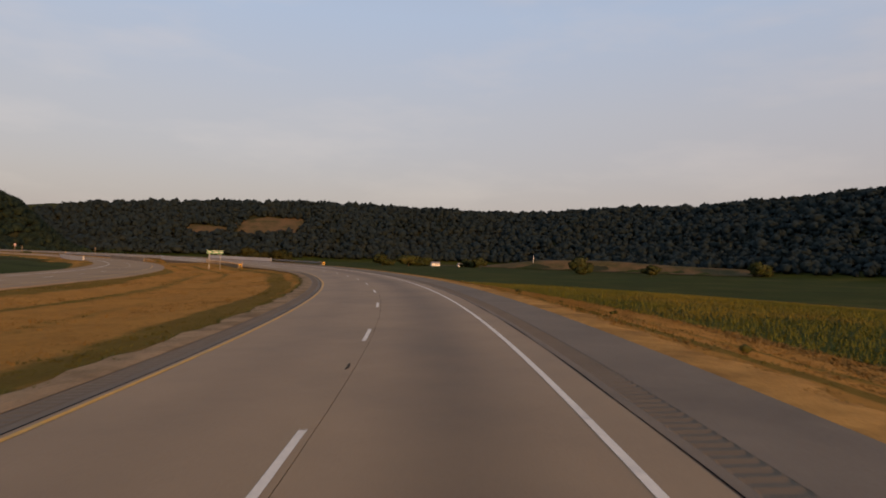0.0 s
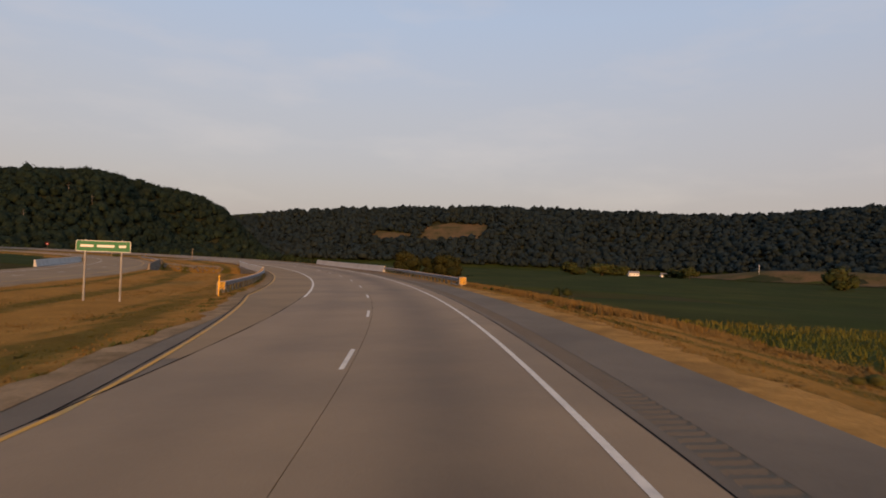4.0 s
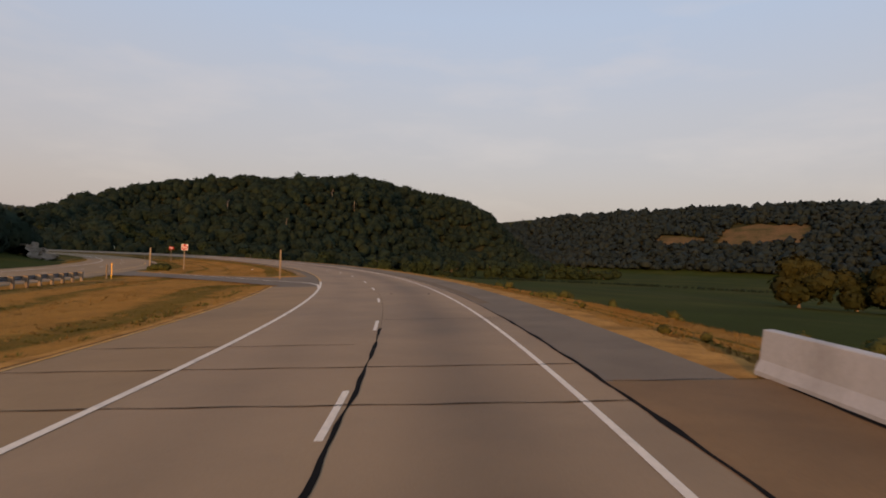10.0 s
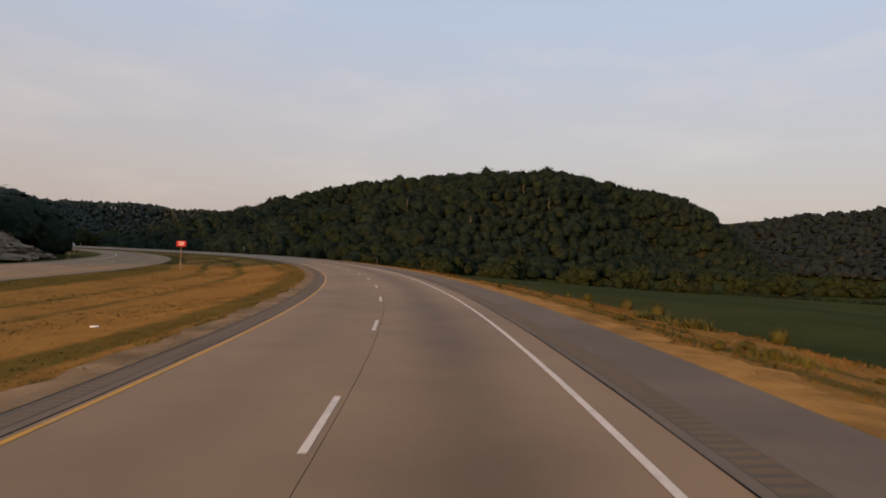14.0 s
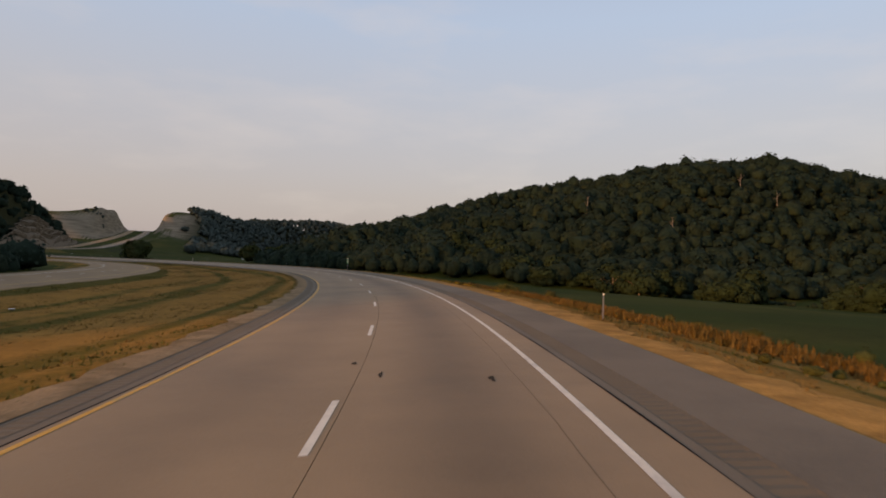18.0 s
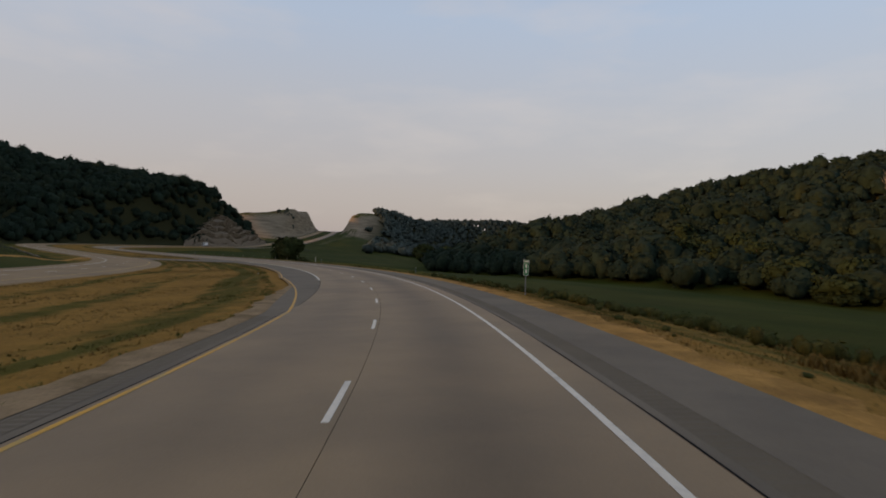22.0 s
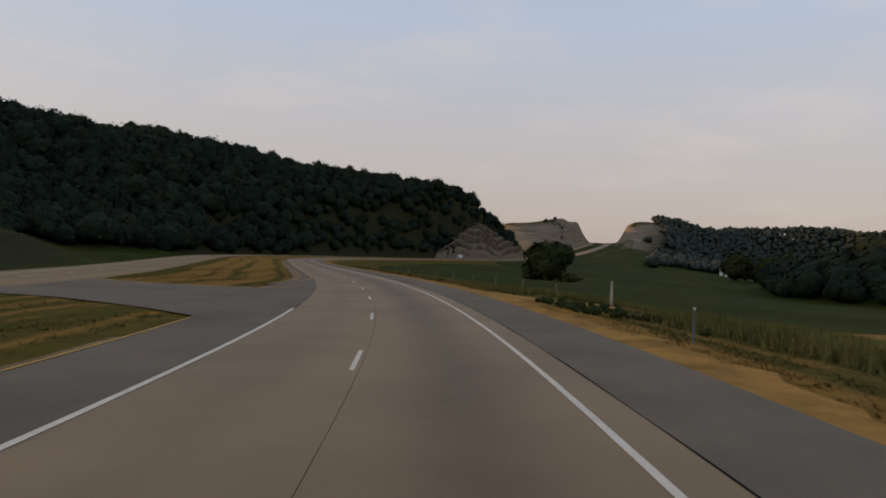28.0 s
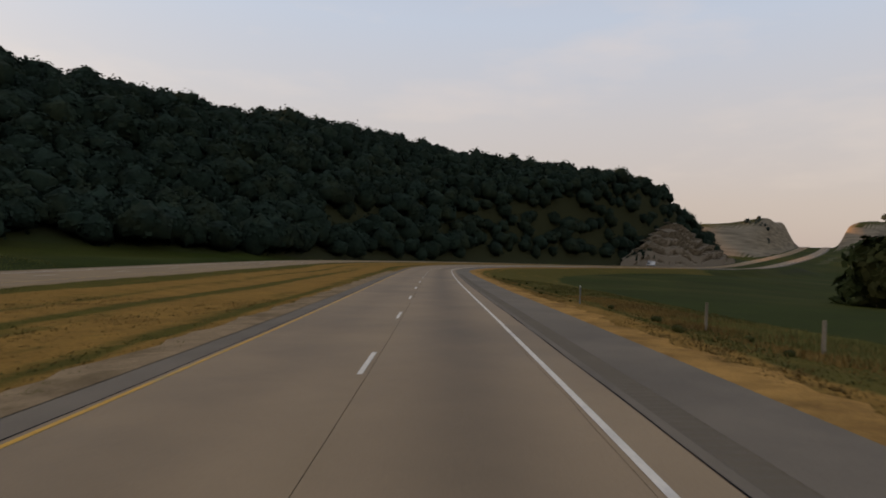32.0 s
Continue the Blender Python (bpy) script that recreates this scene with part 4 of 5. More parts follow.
DRY_LEAF = material("shrub_leaves", (0.062, 0.058, 0.018), 0.5, 0.4, 0.9, 0.3, 3, (0.05, 0.06, 0.02), 0.15, per_piece=0.8)
DARK_LEAF = material("crown_leaves", (0.036, 0.046, 0.016), 0.5, 0.4, 0.9, 0.3, 3, (0.055, 0.055, 0.02), 0.15, per_piece=0.8)


# ---- guard rails ----
def guard_rail(points, side, label, turn_end=False):
    """A W-beam rail on timber posts through the places (s, u). side: -1 where its face looks left of the road, 1 where it looks right."""
    ss, uu = [p[0] for p in points], [p[1] for p in points]
    rail = thing("guard_rail", Matrix.Identity(4), label, "guard rail")
    wave = [(0.0, 0.46), (0.075, 0.50), (0.08, 0.555), (0.005, 0.60), (0.005, 0.63), (0.08, 0.675), (0.075, 0.73), (0.0, 0.77)]
    a = ss[0]
    while a < ss[-1] - 0.5:
        b = min(a + 3.81, ss[-1])
        cut = np.linspace(a, b + 0.06, 4)
        cu = np.interp(cut, ss, uu)
        front = [road(cut, cu + side * (w + 0.02), z - 0.1) for w, z in wave]
        back = [road(cut, cu + side * (w + 0.008), z - 0.1) for w, z in reversed(wave)]
        v = np.stack(front + back, 1)
        n = v.shape[1]
        faces = [(i * n + j, i * n + (j + 1) % n, (i + 1) * n + (j + 1) % n, (i + 1) * n + j) for i in range(len(cut) - 1) for j in range(n)]
        mesh_object("rail_panel", v.reshape(-1, 3), faces, STEEL, parent=rail)
        for k in (0.0, 1.905):
            s = a + k
            if s > ss[-1] - 0.4:
                continue
            u = float(np.interp(s, ss, uu))
            m = road_pose(s, u)
            pm = part("post", box(-0.09, 0.09, -0.1, 0.1, -1.2, 0.78, 0.008), TIMBER, rail)
            pm.matrix_world = m @ Matrix.Translation((-side * 0.28, 0, -0.1))
            bl = part("block", box(-0.1, 0.1, -0.08, 0.08, 0.44, 0.80, 0.008), TIMBER, rail)
            bl.matrix_world = m @ Matrix.Translation((-side * 0.09, 0, -0.1))
        a = b
    return rail


right_rail = guard_rail([(136.5, 8.3), (150, 8.05), (165, 8.15), (175.6, 8.3)], -1, "galvanised W-beam guard rail on timber posts by the bridge")
left_rail = guard_rail([(131.5, -10.2), (150, -9.5), (176, -8.85)], 1, "galvanised W-beam guard rail on timber posts in the median")
opp_rail = guard_rail([(219, -23.6), (240, -23.4), (268, -23.0)], -1, "galvanised guard rail seen from behind beside the opposite road")


def clipped_stripe(x, run, thick, w, h):
    """A diagonal stripe cut to the plate's edges, as corners (x, z)."""
    poly = [(x - run, -h / 2), (x - run + thick, -h / 2), (x + run + thick, h / 2), (x + run, h / 2)]
    for sign, lim in ((1, w / 2), (-1, w / 2)):
        out = []
        for (x0, z0), (x1, z1) in zip(poly, poly[1:] + poly[:1]):
            a, c = sign * x0 <= lim, sign * x1 <= lim
            if a:
                out.append((x0, z0))
            if a != c:
                k = (sign * lim - x0) / (x1 - x0)
                out.append((x0 + k * (x1 - x0), z0 + k * (z1 - z0)))
        poly = out
        if len(poly) < 3:
            return []
    return poly


def end_terminal(parent, s, u, w, h, z0):
    """The striped impact head at the end of a guard rail."""
    m = road_pose(s, u, -0.1)
    head = part("impact_head", box(-w / 2, w / 2, 0.0, 0.55, z0, z0 + h, 0.02), STEEL, parent, "grey steel impact head")
    head.matrix_world = m
    rim = part("rim", box(-w / 2 - 0.02, w / 2 + 0.02, -0.03, 0.01, z0 - 0.02, z0 + h + 0.02, 0.008), STEEL, parent, "grey steel rim")
    rim.matrix_world = m
    plate = part("plate", box(-w / 2 + 0.01, w / 2 - 0.01, -0.042, -0.03, z0 + 0.01, z0 + h - 0.01), YELLOW_SIGN, parent, "yellow plate with black diagonal stripes")
    plate.matrix_world = m
    for i in range(-4, 4):
        poly = clipped_stripe(i * 0.21 + 0.05, h * 0.5, 0.095, w - 0.04, h - 0.03)
        if not poly:
            continue
        bm = bmesh.new()
        f = bm.faces.new([bm.verts.new((cx, -0.043, z0 + h / 2 + cz)) for cx, cz in poly])
        ex = bmesh.ops.extrude_face_region(bm, geom=[f])
        bmesh.ops.translate(bm, vec=(0, -0.004, 0), verts=[g for g in ex["geom"] if isinstance(g, bmesh.types.BMVert)])
        bmesh.ops.recalc_face_normals(bm, faces=bm.faces)
        part("stripe", bm, BLACK, parent, "black diagonal stripe").matrix_world = m


end_terminal(right_rail, 136.2, 8.60, 0.54, 0.60, 0.22)
end_terminal(left_rail, 131.2, -10.2, 0.5, 0.55, 0.25)


def anchor(parent, s0, s1, u):
    a, b = road(s0, u, 0.05), road(s1, u, 0.1)
    part("strut", cylinder(0.035, 0.035, a, b, 8), STEEL, parent)


anchor(right_rail, 136.4, 139.6, 8.3)


# ---- concrete barriers and bridges ----
def barrier(s0, s1, u, side, label, height=0.90, step=6.2, mat=BARRIER):
    """A sloped-face concrete barrier in cast lengths. side: where its face looks."""
    wall = thing("concrete_barrier", Matrix.Identity(4), label, "barrier", "bridge barriers")
    prof = [(0.0, 0.0), (0.0, 0.09), (-0.11, 0.30), (-0.17, height - 0.02), (-0.19, height), (-0.38, height), (-0.40, height - 0.02), (-0.40, 0.0)]
    a = s0
    while a < s1 - 0.3:
        b = min(a + step, s1)
        cut = np.linspace(a + 0.008, b - 0.008, 6)
        v = np.stack([road(cut, u(cut) + side * w, z - 0.02) for w, z in prof], 1)
        n = len(prof)
        faces = [(i * n + j, i * n + (j + 1) % n, (i + 1) * n + (j + 1) % n, (i + 1) * n + j) for i in range(len(cut) - 1) for j in range(n)]
        faces += [tuple(range(n - 1, -1, -1)), tuple((len(cut) - 1) * n + k for k in range(n))]
        mesh_object("barrier_length", v.reshape(-1, 3), faces, mat, parent=wall)
        a = b
    return wall


barrier(175.2, 224.4, chord_right, -1, "pale concrete bridge barrier beside the road shoulder")
barrier(176.0, 219.5, chord_left, 1, "pale concrete bridge barrier beside the turn lane")
barrier(178.0, 219.0, lambda c: chord_right(c) - 31.8, -1, "weathered concrete bridge barrier of the opposite carriageway", mat=OLD_CONCRETE)
barrier(178.0, 219.0, lambda c: chord_left(c) - 28.0, 1, "concrete bridge barrier on the far edge of the opposite carriageway")


def deck_side(name, s0, s1, u, out, label):
    """The edge beam of a bridge deck and its abutments."""
    deck = thing(name, Matrix.Identity(4), label, "bridge")
    cut = span(s0, s1, 3)
    v = np.stack([road(cut, u(cut), -0.06), road(cut, u(cut) + out * 0.25, -0.06), road(cut, u(cut) + out * 0.25, -0.42), road(cut, u(cut) + out * 0.12, -0.48), road(cut, u(cut) + out * 0.12, -1.35), road(cut, u(cut), -1.35)], 1)
    faces = [(i * 6 + j, i * 6 + (j + 1) % 6, (i + 1) * 6 + (j + 1) % 6, (i + 1) * 6 + j) for i in range(len(cut) - 1) for j in range(6)]
    mesh_object("edge_beam", v.reshape(-1, 3), faces, OLD_CONCRETE, parent=deck)
    for a, b in ((s0 - 1.5, s0 + 1.0), (s1 - 1.0, s1 + 1.5)):
        m = road_pose((a + b) / 2, float(u((a + b) / 2)))
        ab = part("abutment", box(-0.3, 0.3, -1.25, 1.25, -4.5, -0.1, 0.03), OLD_CONCRETE, deck)
        ab.matrix_world = m
    return deck


deck_side("bridge_deck_edge", 180, 217, lambda c: chord_right(c) - 31.4, 1, "grey concrete bridge deck edge above the creek")
deck_side("bridge_deck_edge", 180, 217, lambda c: chord_left(c) - 0.42, -1, "grey concrete bridge deck edge above the creek")
deck_side("bridge_deck_edge", 180, 217, lambda c: chord_right(c) + 0.42, 1, "grey concrete bridge deck edge above the creek")
for nm, ua, ub in (("bridge_deck_main", lambda c: chord_left(c) - 0.4, lambda c: chord_right(c) + 0.4), ("bridge_deck_opposite", lambda c: chord_left(c) - 28.4, lambda c: chord_right(c) - 31.45)):
    cut = span(179, 218, 3)
    v = np.stack([road(cut, ua(cut), -0.1), road(cut, ub(cut), -0.1), road(cut, ub(cut), -0.9), road(cut, ua(cut), -0.9)], 1)
    tagged(mesh_object(nm, v.reshape(-1, 3), [(i * 4 + j, i * 4 + (j + 1) % 4, (i + 1) * 4 + (j + 1) % 4, (i + 1) * 4 + j) for i in range(len(cut) - 1) for j in range(4)], BARRIER), "concrete bridge deck over the creek", "bridge", kind="structure")


def stone(seed, r):
    rg = np.random.default_rng(seed)
    v, f = icosphere(1)
    v = v * (1 + 0.25 * rg.normal(size=(len(v), 1))) * np.array([1, rg.uniform(.6, 1), rg.uniform(.45, .75)]) * r
    return v, f


RIPRAP = material("riprap_stone", (0.185, 0.150, 0.105), 0.3, 1.0, 0.95, 0.5, 8, (0.130, 0.108, 0.078), 0.5)
STONES = []
for i in range(5):
    v, f = stone(50 + i, 0.45)
    me = bpy.data.meshes.new("stone")
    me.from_pydata([tuple(p) for p in v], [], [tuple(int(a) for a in t) for t in f])
    me.materials.append(RIPRAP)
    STONES.append(me)
riprap = thing("riprap", Matrix.Identity(4), "loose pale stones on the bank by the bridge", "stones")
for i in range(150):
    s, u = rng.uniform(211, 222), rng.uniform(-23, -13)
    st = new("stone", STONES[i % 5])
    st.parent = riprap
    x, y, _ = road(s, u)
    z = verge_z(s, u) - float(creek(np.array([s]), np.array([u]))[0])
    k = rng.uniform(0.35, 0.95)
    st.matrix_world = Matrix.Translation((x, y, z + 0.05)) @ Euler((0, 0, rng.uniform(0, 6))).to_matrix().to_4x4() @ Matrix.Diagonal((k, k, k, 1))


# ---- signs and posts ----
def rounded_plate(w, h, t, r=0.05):
    bm = bmesh.new()
    vs = []
    for cx, cz, a0 in ((w / 2 - r, h / 2 - r, 0), (-w / 2 + r, h / 2 - r, 90), (-w / 2 + r, -h / 2 + r, 180), (w / 2 - r, -h / 2 + r, 270)):
        for k in range(5):
            a = radians(a0 + 22.5 * k)
            vs.append(bm.verts.new((cx + r * math.cos(a), 0, cz + r * math.sin(a))))
    f = bm.faces.new(vs)
    ex = bmesh.ops.extrude_face_region(bm, geom=[f])
    bmesh.ops.translate(bm, vec=(0, t, 0), verts=[g for g in ex["geom"] if isinstance(g, bmesh.types.BMVert)])
    bmesh.ops.recalc_face_normals(bm, faces=bm.faces)
    return bm


def disc(r, y, t, n=28):
    bm = cylinder(r, r, (0, y, 0), (0, y + t, 0), n)
    return bm


def moved(bm, x, y, z):
    bmesh.ops.translate(bm, vec=(x, y, z), verts=bm.verts)
    return bm


def lettering(words, size, parent, x, y, z, mat):
    cu = bpy.data.curves.new("lettering", "FONT")
    cu.body, cu.size, cu.align_x, cu.align_y, cu.extrude = words, size, "CENTER", "CENTER", 0.002
    tmp = bpy.data.objects.new("lettering_source", cu)
    me = bpy.data.meshes.new_from_object(tmp)
    bpy.data.objects.remove(tmp)
    me.materials.clear()
    me.materials.append(mat)
    ob = new("lettering", me)
    ob.parent = parent
    ob.matrix_parent_inverse = Matrix.Identity(4)
    ob.matrix_basis = pose(x, y, z, 90, 0, 0)
    return ob


# no entry sign
zc = 2.32 - verge_z(314.1, -20.3)
sg = thing("no_entry_sign", at_verge(314.1, -20.3, 14) @ Matrix.Translation((0, 0, zc - 2.5)), "white square sign with a red disc on a timber post", "sign")
part("post", box(-0.07, 0.07, 0.03, 0.17, -1.6, 3.0, 0.008), TIMBER, sg)
plate = part("plate", moved(rounded_plate(0.92, 0.92, 0.012), 0, 0, 2.5), WHITE_SIGN, sg)
part("red_disc", moved(disc(0.43, -0.006, 0.006), 0, 0, 2.5), RED_SIGN, plate, "red disc")
part("bar", box(-0.34, 0.34, -0.012, -0.005, 2.43, 2.57), WHITE_SIGN, plate, "white bar")
lettering("DO NOT", 0.19, plate, 0, -0.010, 2.70, WHITE_SIGN)
lettering("ENTER", 0.19, plate, 0, -0.010, 2.30, WHITE_SIGN)

# red sign further on
sg = thing("wrong_way_sign", at_verge(373.8, -19.65, 8) @ Matrix.Translation((0, 0, 2.21 - verge_z(373.8, -19.65) - 2.2)), "red rectangular sign with white lettering bars on a post", "sign")
part("post", box(-0.05, 0.05, 0.03, 0.13, -1.8, 2.5, 0.008), TIMBER, sg)
plate = part("plate", moved(rounded_plate(1.0, 0.66, 0.012), 0, 0, 2.2), RED_SIGN, sg)
part("lettering_bar", box(-0.36, 0.36, -0.006, -0.001, 2.27, 2.38), WHITE_SIGN, plate, "white lettering bar")
part("lettering_bar", box(-0.28, 0.28, -0.006, -0.001, 2.04, 2.15), WHITE_SIGN, plate, "white lettering bar")

# green road name sign
sg = thing("road_name_sign", at_verge(124.1, -15.8, 4) @ Matrix.Translation((0, 0, 2.1 - verge_z(124.1, -15.8) - 2.9)), "wide green road name sign with a white border on two posts", "sign")
for x in (-1.0, 1.0):
    part("post", box(x - 0.05, x + 0.05, 0.03, 0.13, -1.8, 3.3, 0.008), STEEL, sg)
plate = part("plate", moved(rounded_plate(3.0, 0.66, 0.015, 0.08), 0, 0, 2.9), WHITE_SIGN, sg, "white border")
part("field", moved(rounded_plate(2.94, 0.60, 0.004, 0.06), 0, -0.005, 2.9), GREEN_SIGN, plate, "green reflective field")
for x0, x1 in ((-1.25, -0.55), (-0.35, 0.6), (0.85, 1.25)):
    part("lettering_bar", box(x0, x1, -0.010, -0.006, 2.84, 2.98), WHITE_SIGN, plate, "white lettering bar")

# mile marker
sg = thing("mile_marker", at_verge(512.4, 11.3, -4) @ Matrix.Translation((0, 0, 1.77 - verge_z(512.4, 11.3) - 1.9)), "tall narrow green distance marker on a steel post", "sign")
part("post", box(-0.03, 0.03, 0.02, 0.07, -0.6, 2.4, 0.006), STEEL, sg)
plate = part("plate", moved(rounded_plate(0.40, 1.16, 0.008, 0.03), 0, 0, 1.9), WHITE_SIGN, sg, "white border")
part("field", moved(rounded_plate(0.36, 1.12, 0.003, 0.025), 0, -0.004, 1.9), GREEN_SIGN, plate, "green reflective field")
for z0, z1, w in ((2.30, 2.38, 0.13), (1.86, 2.18, 0.04), (1.50, 1.76, 0.045)):
    part("lettering_bar", box(-w, w, -0.008, -0.005, z0, z1), WHITE_SIGN, plate, "white lettering bar")


def timber_post(s, u, h, w=0.1):
    t = thing("timber_post", at_verge(s, u), "bare square timber post in the median grass", "post", "median posts")
    part("shaft", box(-w, w, -w, w, -0.5, h, 0.012), TIMBER, t)
    return t


timber_post(278.9, -7.83, 3.1, 0.085)
timber_post(301.3, -23.7, 2.9)
timber_post(272.0, -22.4, 1.3, 0.06)


def delineator(s, u, h=1.2, mat=None, label="thin steel roadside delineator post with a white reflector"):
    t = thing("delineator", at_verge(s, u), label, "post", "roadside delineators")
    part("shaft", box(-0.032, 0.032, -0.012, 0.012, -0.3, h, 0.004), mat or STEEL, t)
    part("reflector", moved(disc(0.045, -0.024, 0.012, 12), 0, 0, h - 0.06), mat or WHITE_SIGN, t, "round reflector")
    return t


for s, u in ((409.7, 10.2), (560.9, 12.8), (614.8, 10.5), (720, 10.5)):
    delineator(s, u)
for s, u in ((129.6, -10.1), (270.5, -21.6)):
    delineator(s, u, 1.5, YELLOW_SIGN, "tall yellow roadside delineator")
for i in range(9):
    s, u = 649 + 7.5 * i, 17.5 - 0.5 * i
    t = thing("fence_post", at_verge(s, u), "weathered timber fence post in tall grass", "post", "field fence posts")
    part("shaft", cylinder(0.07, 0.06, (0, 0, -0.4), (0.02, 0, 1.25), 9), TIMBER, t)
t = thing("fence_post", at_verge(643.2, 20.0), "thick pale fence post by the field gate", "post", "field fence posts")
part("shaft", cylinder(0.12, 0.11, (0, 0, -0.4), (0, 0, 1.95), 12), PALE_TIMBER, t)
part("cap", cylinder(0.125, 0.05, (0, 0, 1.95), (0, 0, 2.02), 12), PALE_TIMBER, t)



# ---- trees and shrubs ----
def crown_cluster(seed, lobes, leaves, size, detail=1):
    """A full crown: overlapping leafy lobes inside a unit space, broad above the trunk."""
    rg = np.random.default_rng(seed)
    vs, fs, n = [], [], 0
    for i in range(lobes):
        v, f = crown_shape(seed * 31 + i, leaves, size)
        a, rr, zz = rg.uniform(0, 6.28), rg.uniform(0.08, 0.36), rg.uniform(-0.14, 0.6)
        k = rg.uniform(0.36, 0.56)
        p = (v - [0, 0, 0.5]) * k + [rr * math.cos(a) * (1.15 - zz * 0.7), rr * math.sin(a) * (1.15 - zz * 0.7), 0.30 + zz * 0.68]
        vs.append(p)
        fs.append(f + n)
        n += len(v)
    return np.concatenate(vs), np.concatenate(fs)


def tree(name, x, y, height, breadth, seed, label, mat=None, low=0.1, group="", leaves=150, lobes=17, z=None):
    t = thing(name, Matrix.Translation((x, y, ground_z(x, y) if z is None else z)), label, "tree", group)
    rg = np.random.default_rng(seed)
    part("trunk", cylinder(height * 0.028, height * 0.014, (0, 0, -0.5), (0.02 * height, 0, height * 0.6), 10), BARK, t)
    for i in range(6):
        a = i * 1.05 + rg.uniform(-.3, .3)
        z0 = height * rg.uniform(0.22, 0.45)
        part("limb", cylinder(height * 0.012, height * 0.004, (0.01 * height, 0, z0), (breadth * 0.3 * math.cos(a), breadth * 0.3 * math.sin(a), z0 + height * 0.25), 7), BARK, t)
    v, f = crown_cluster(seed, lobes, leaves, 0.2)
    v = v * [breadth, breadth, height * (1 - low)] + [0, 0, height * low]
    c = big_mesh("crown", v, f, mat or DARK_LEAF)
    c.parent = t
    return t


BROWN_LEAF = material("brown_leaves", (0.030, 0.030, 0.011), 0.4, 0.3, 0.95, 0.3, 2, (0.020, 0.025, 0.010), 0.12, per_piece=0.5)
tree("field_tree", -632, 206, 15.5, 17.5, 3, "round dark green tree alone at the field edge", low=-0.06, leaves=300, lobes=26)
for i, (x, y, h, b) in enumerate(((-628, 203, 3.2, 8), (-636, 200, 3.4, 9), (-631, 213, 3.6, 9))):
    tree("field_shrub", x, y, h, b, 151 + i, "low dark shrub at the foot of a lone tree", None, -0.1, "shrubs by the lone tree", 110, 10)
for i, (x, y, h, b) in enumerate(((-101, 333, 12, 14), (-86, 343, 11, 12), (-93, 346, 9, 11))):
    tree("broadleaf_tree", x, y, h, b, 11 + i, "large brownish green tree beyond the bridge", BROWN_LEAF, 0.03, "trees by the creek", 240)
for i, (x, y, h, b) in enumerate(((-960, 262, 24, 30), (-952, 286, 22, 26), (-985, 300, 25, 30), (-940, 306, 18, 22), (-1000, 270, 17, 24))):
    tree("broadleaf_tree", x, y, h, b, 21 + i, "dark tree in a clump on the field", None, 0.02, "trees on the field")
for i, (x, y, h, b) in enumerate(((154, 643, 20, 30), (226, 646, 13, 22), (60, 860, 15, 26), (-40, 880, 18, 34), (-75, 860, 17, 30), (400, 760, 20, 32), (-20, 905, 14, 30), (45, 900, 13, 24))):
    tree("field_shrub", x, y, h, b, 43 + i, "dark rounded shrub standing in the crop field", None, 0.0, "field shrubs")
WILLOW_LEAF = material("willow_leaves", (0.022, 0.033, 0.015), 0.45, 0.12, 0.95, 0.3, 2, (0.018, 0.027, 0.014), 0.12, per_piece=0.4)
WX, WY = (-690, -620, -520, -430, -345, -325), (372, 395, 402, 452, 545, 690)
for i in range(66):
    k = i / 65 * 5
    x, y = float(np.interp(k, range(6), WX)) + rng.uniform(-14, 14), float(np.interp(k, range(6), WY)) + rng.uniform(-14, 14)
    tree("willow", x, y, rng.uniform(8, 15), rng.uniform(14, 21), 70 + i % 7, "pale green bushy tree at the foot of the hill", WILLOW_LEAF, -0.14, "trees at the foot of the hill", 130, 13)


def bare_tree(x, y, h, seed):
    t = thing("dead_tree", Matrix.Translation((x, y, ground_z(x, y) - 0.5)), "pale bare dead tree among the green woods", "tree", "dead trees on the hill")
    rg = np.random.default_rng(seed)
    part("trunk", cylinder(0.22, 0.09, (0, 0, 0), (rg.uniform(-.6, .6), rg.uniform(-.6, .6), h), 8), PALE_BARK, t)
    for i in range(5):
        a, z0 = rg.uniform(0, 6.28), h * rg.uniform(0.55, 0.9)
        part("limb", cylinder(0.11, 0.03, (0, 0, z0), (2.2 * math.cos(a), 2.2 * math.sin(a), z0 + rg.uniform(1.5, 3)), 6), PALE_BARK, t)


PALE_BARK = material("pale_bark", (0.20, 0.175, 0.145), 0.25, 2, 0.9, 0.3, 12)
for i, (x, y, h) in enumerate(((-554, 577, 17), (-524, 505, 14), (-545, 598, 15), (-560, 470, 13), (-700, 420, 13), (-800, 400, 13))):
    bare_tree(x, y, h, 90 + i)


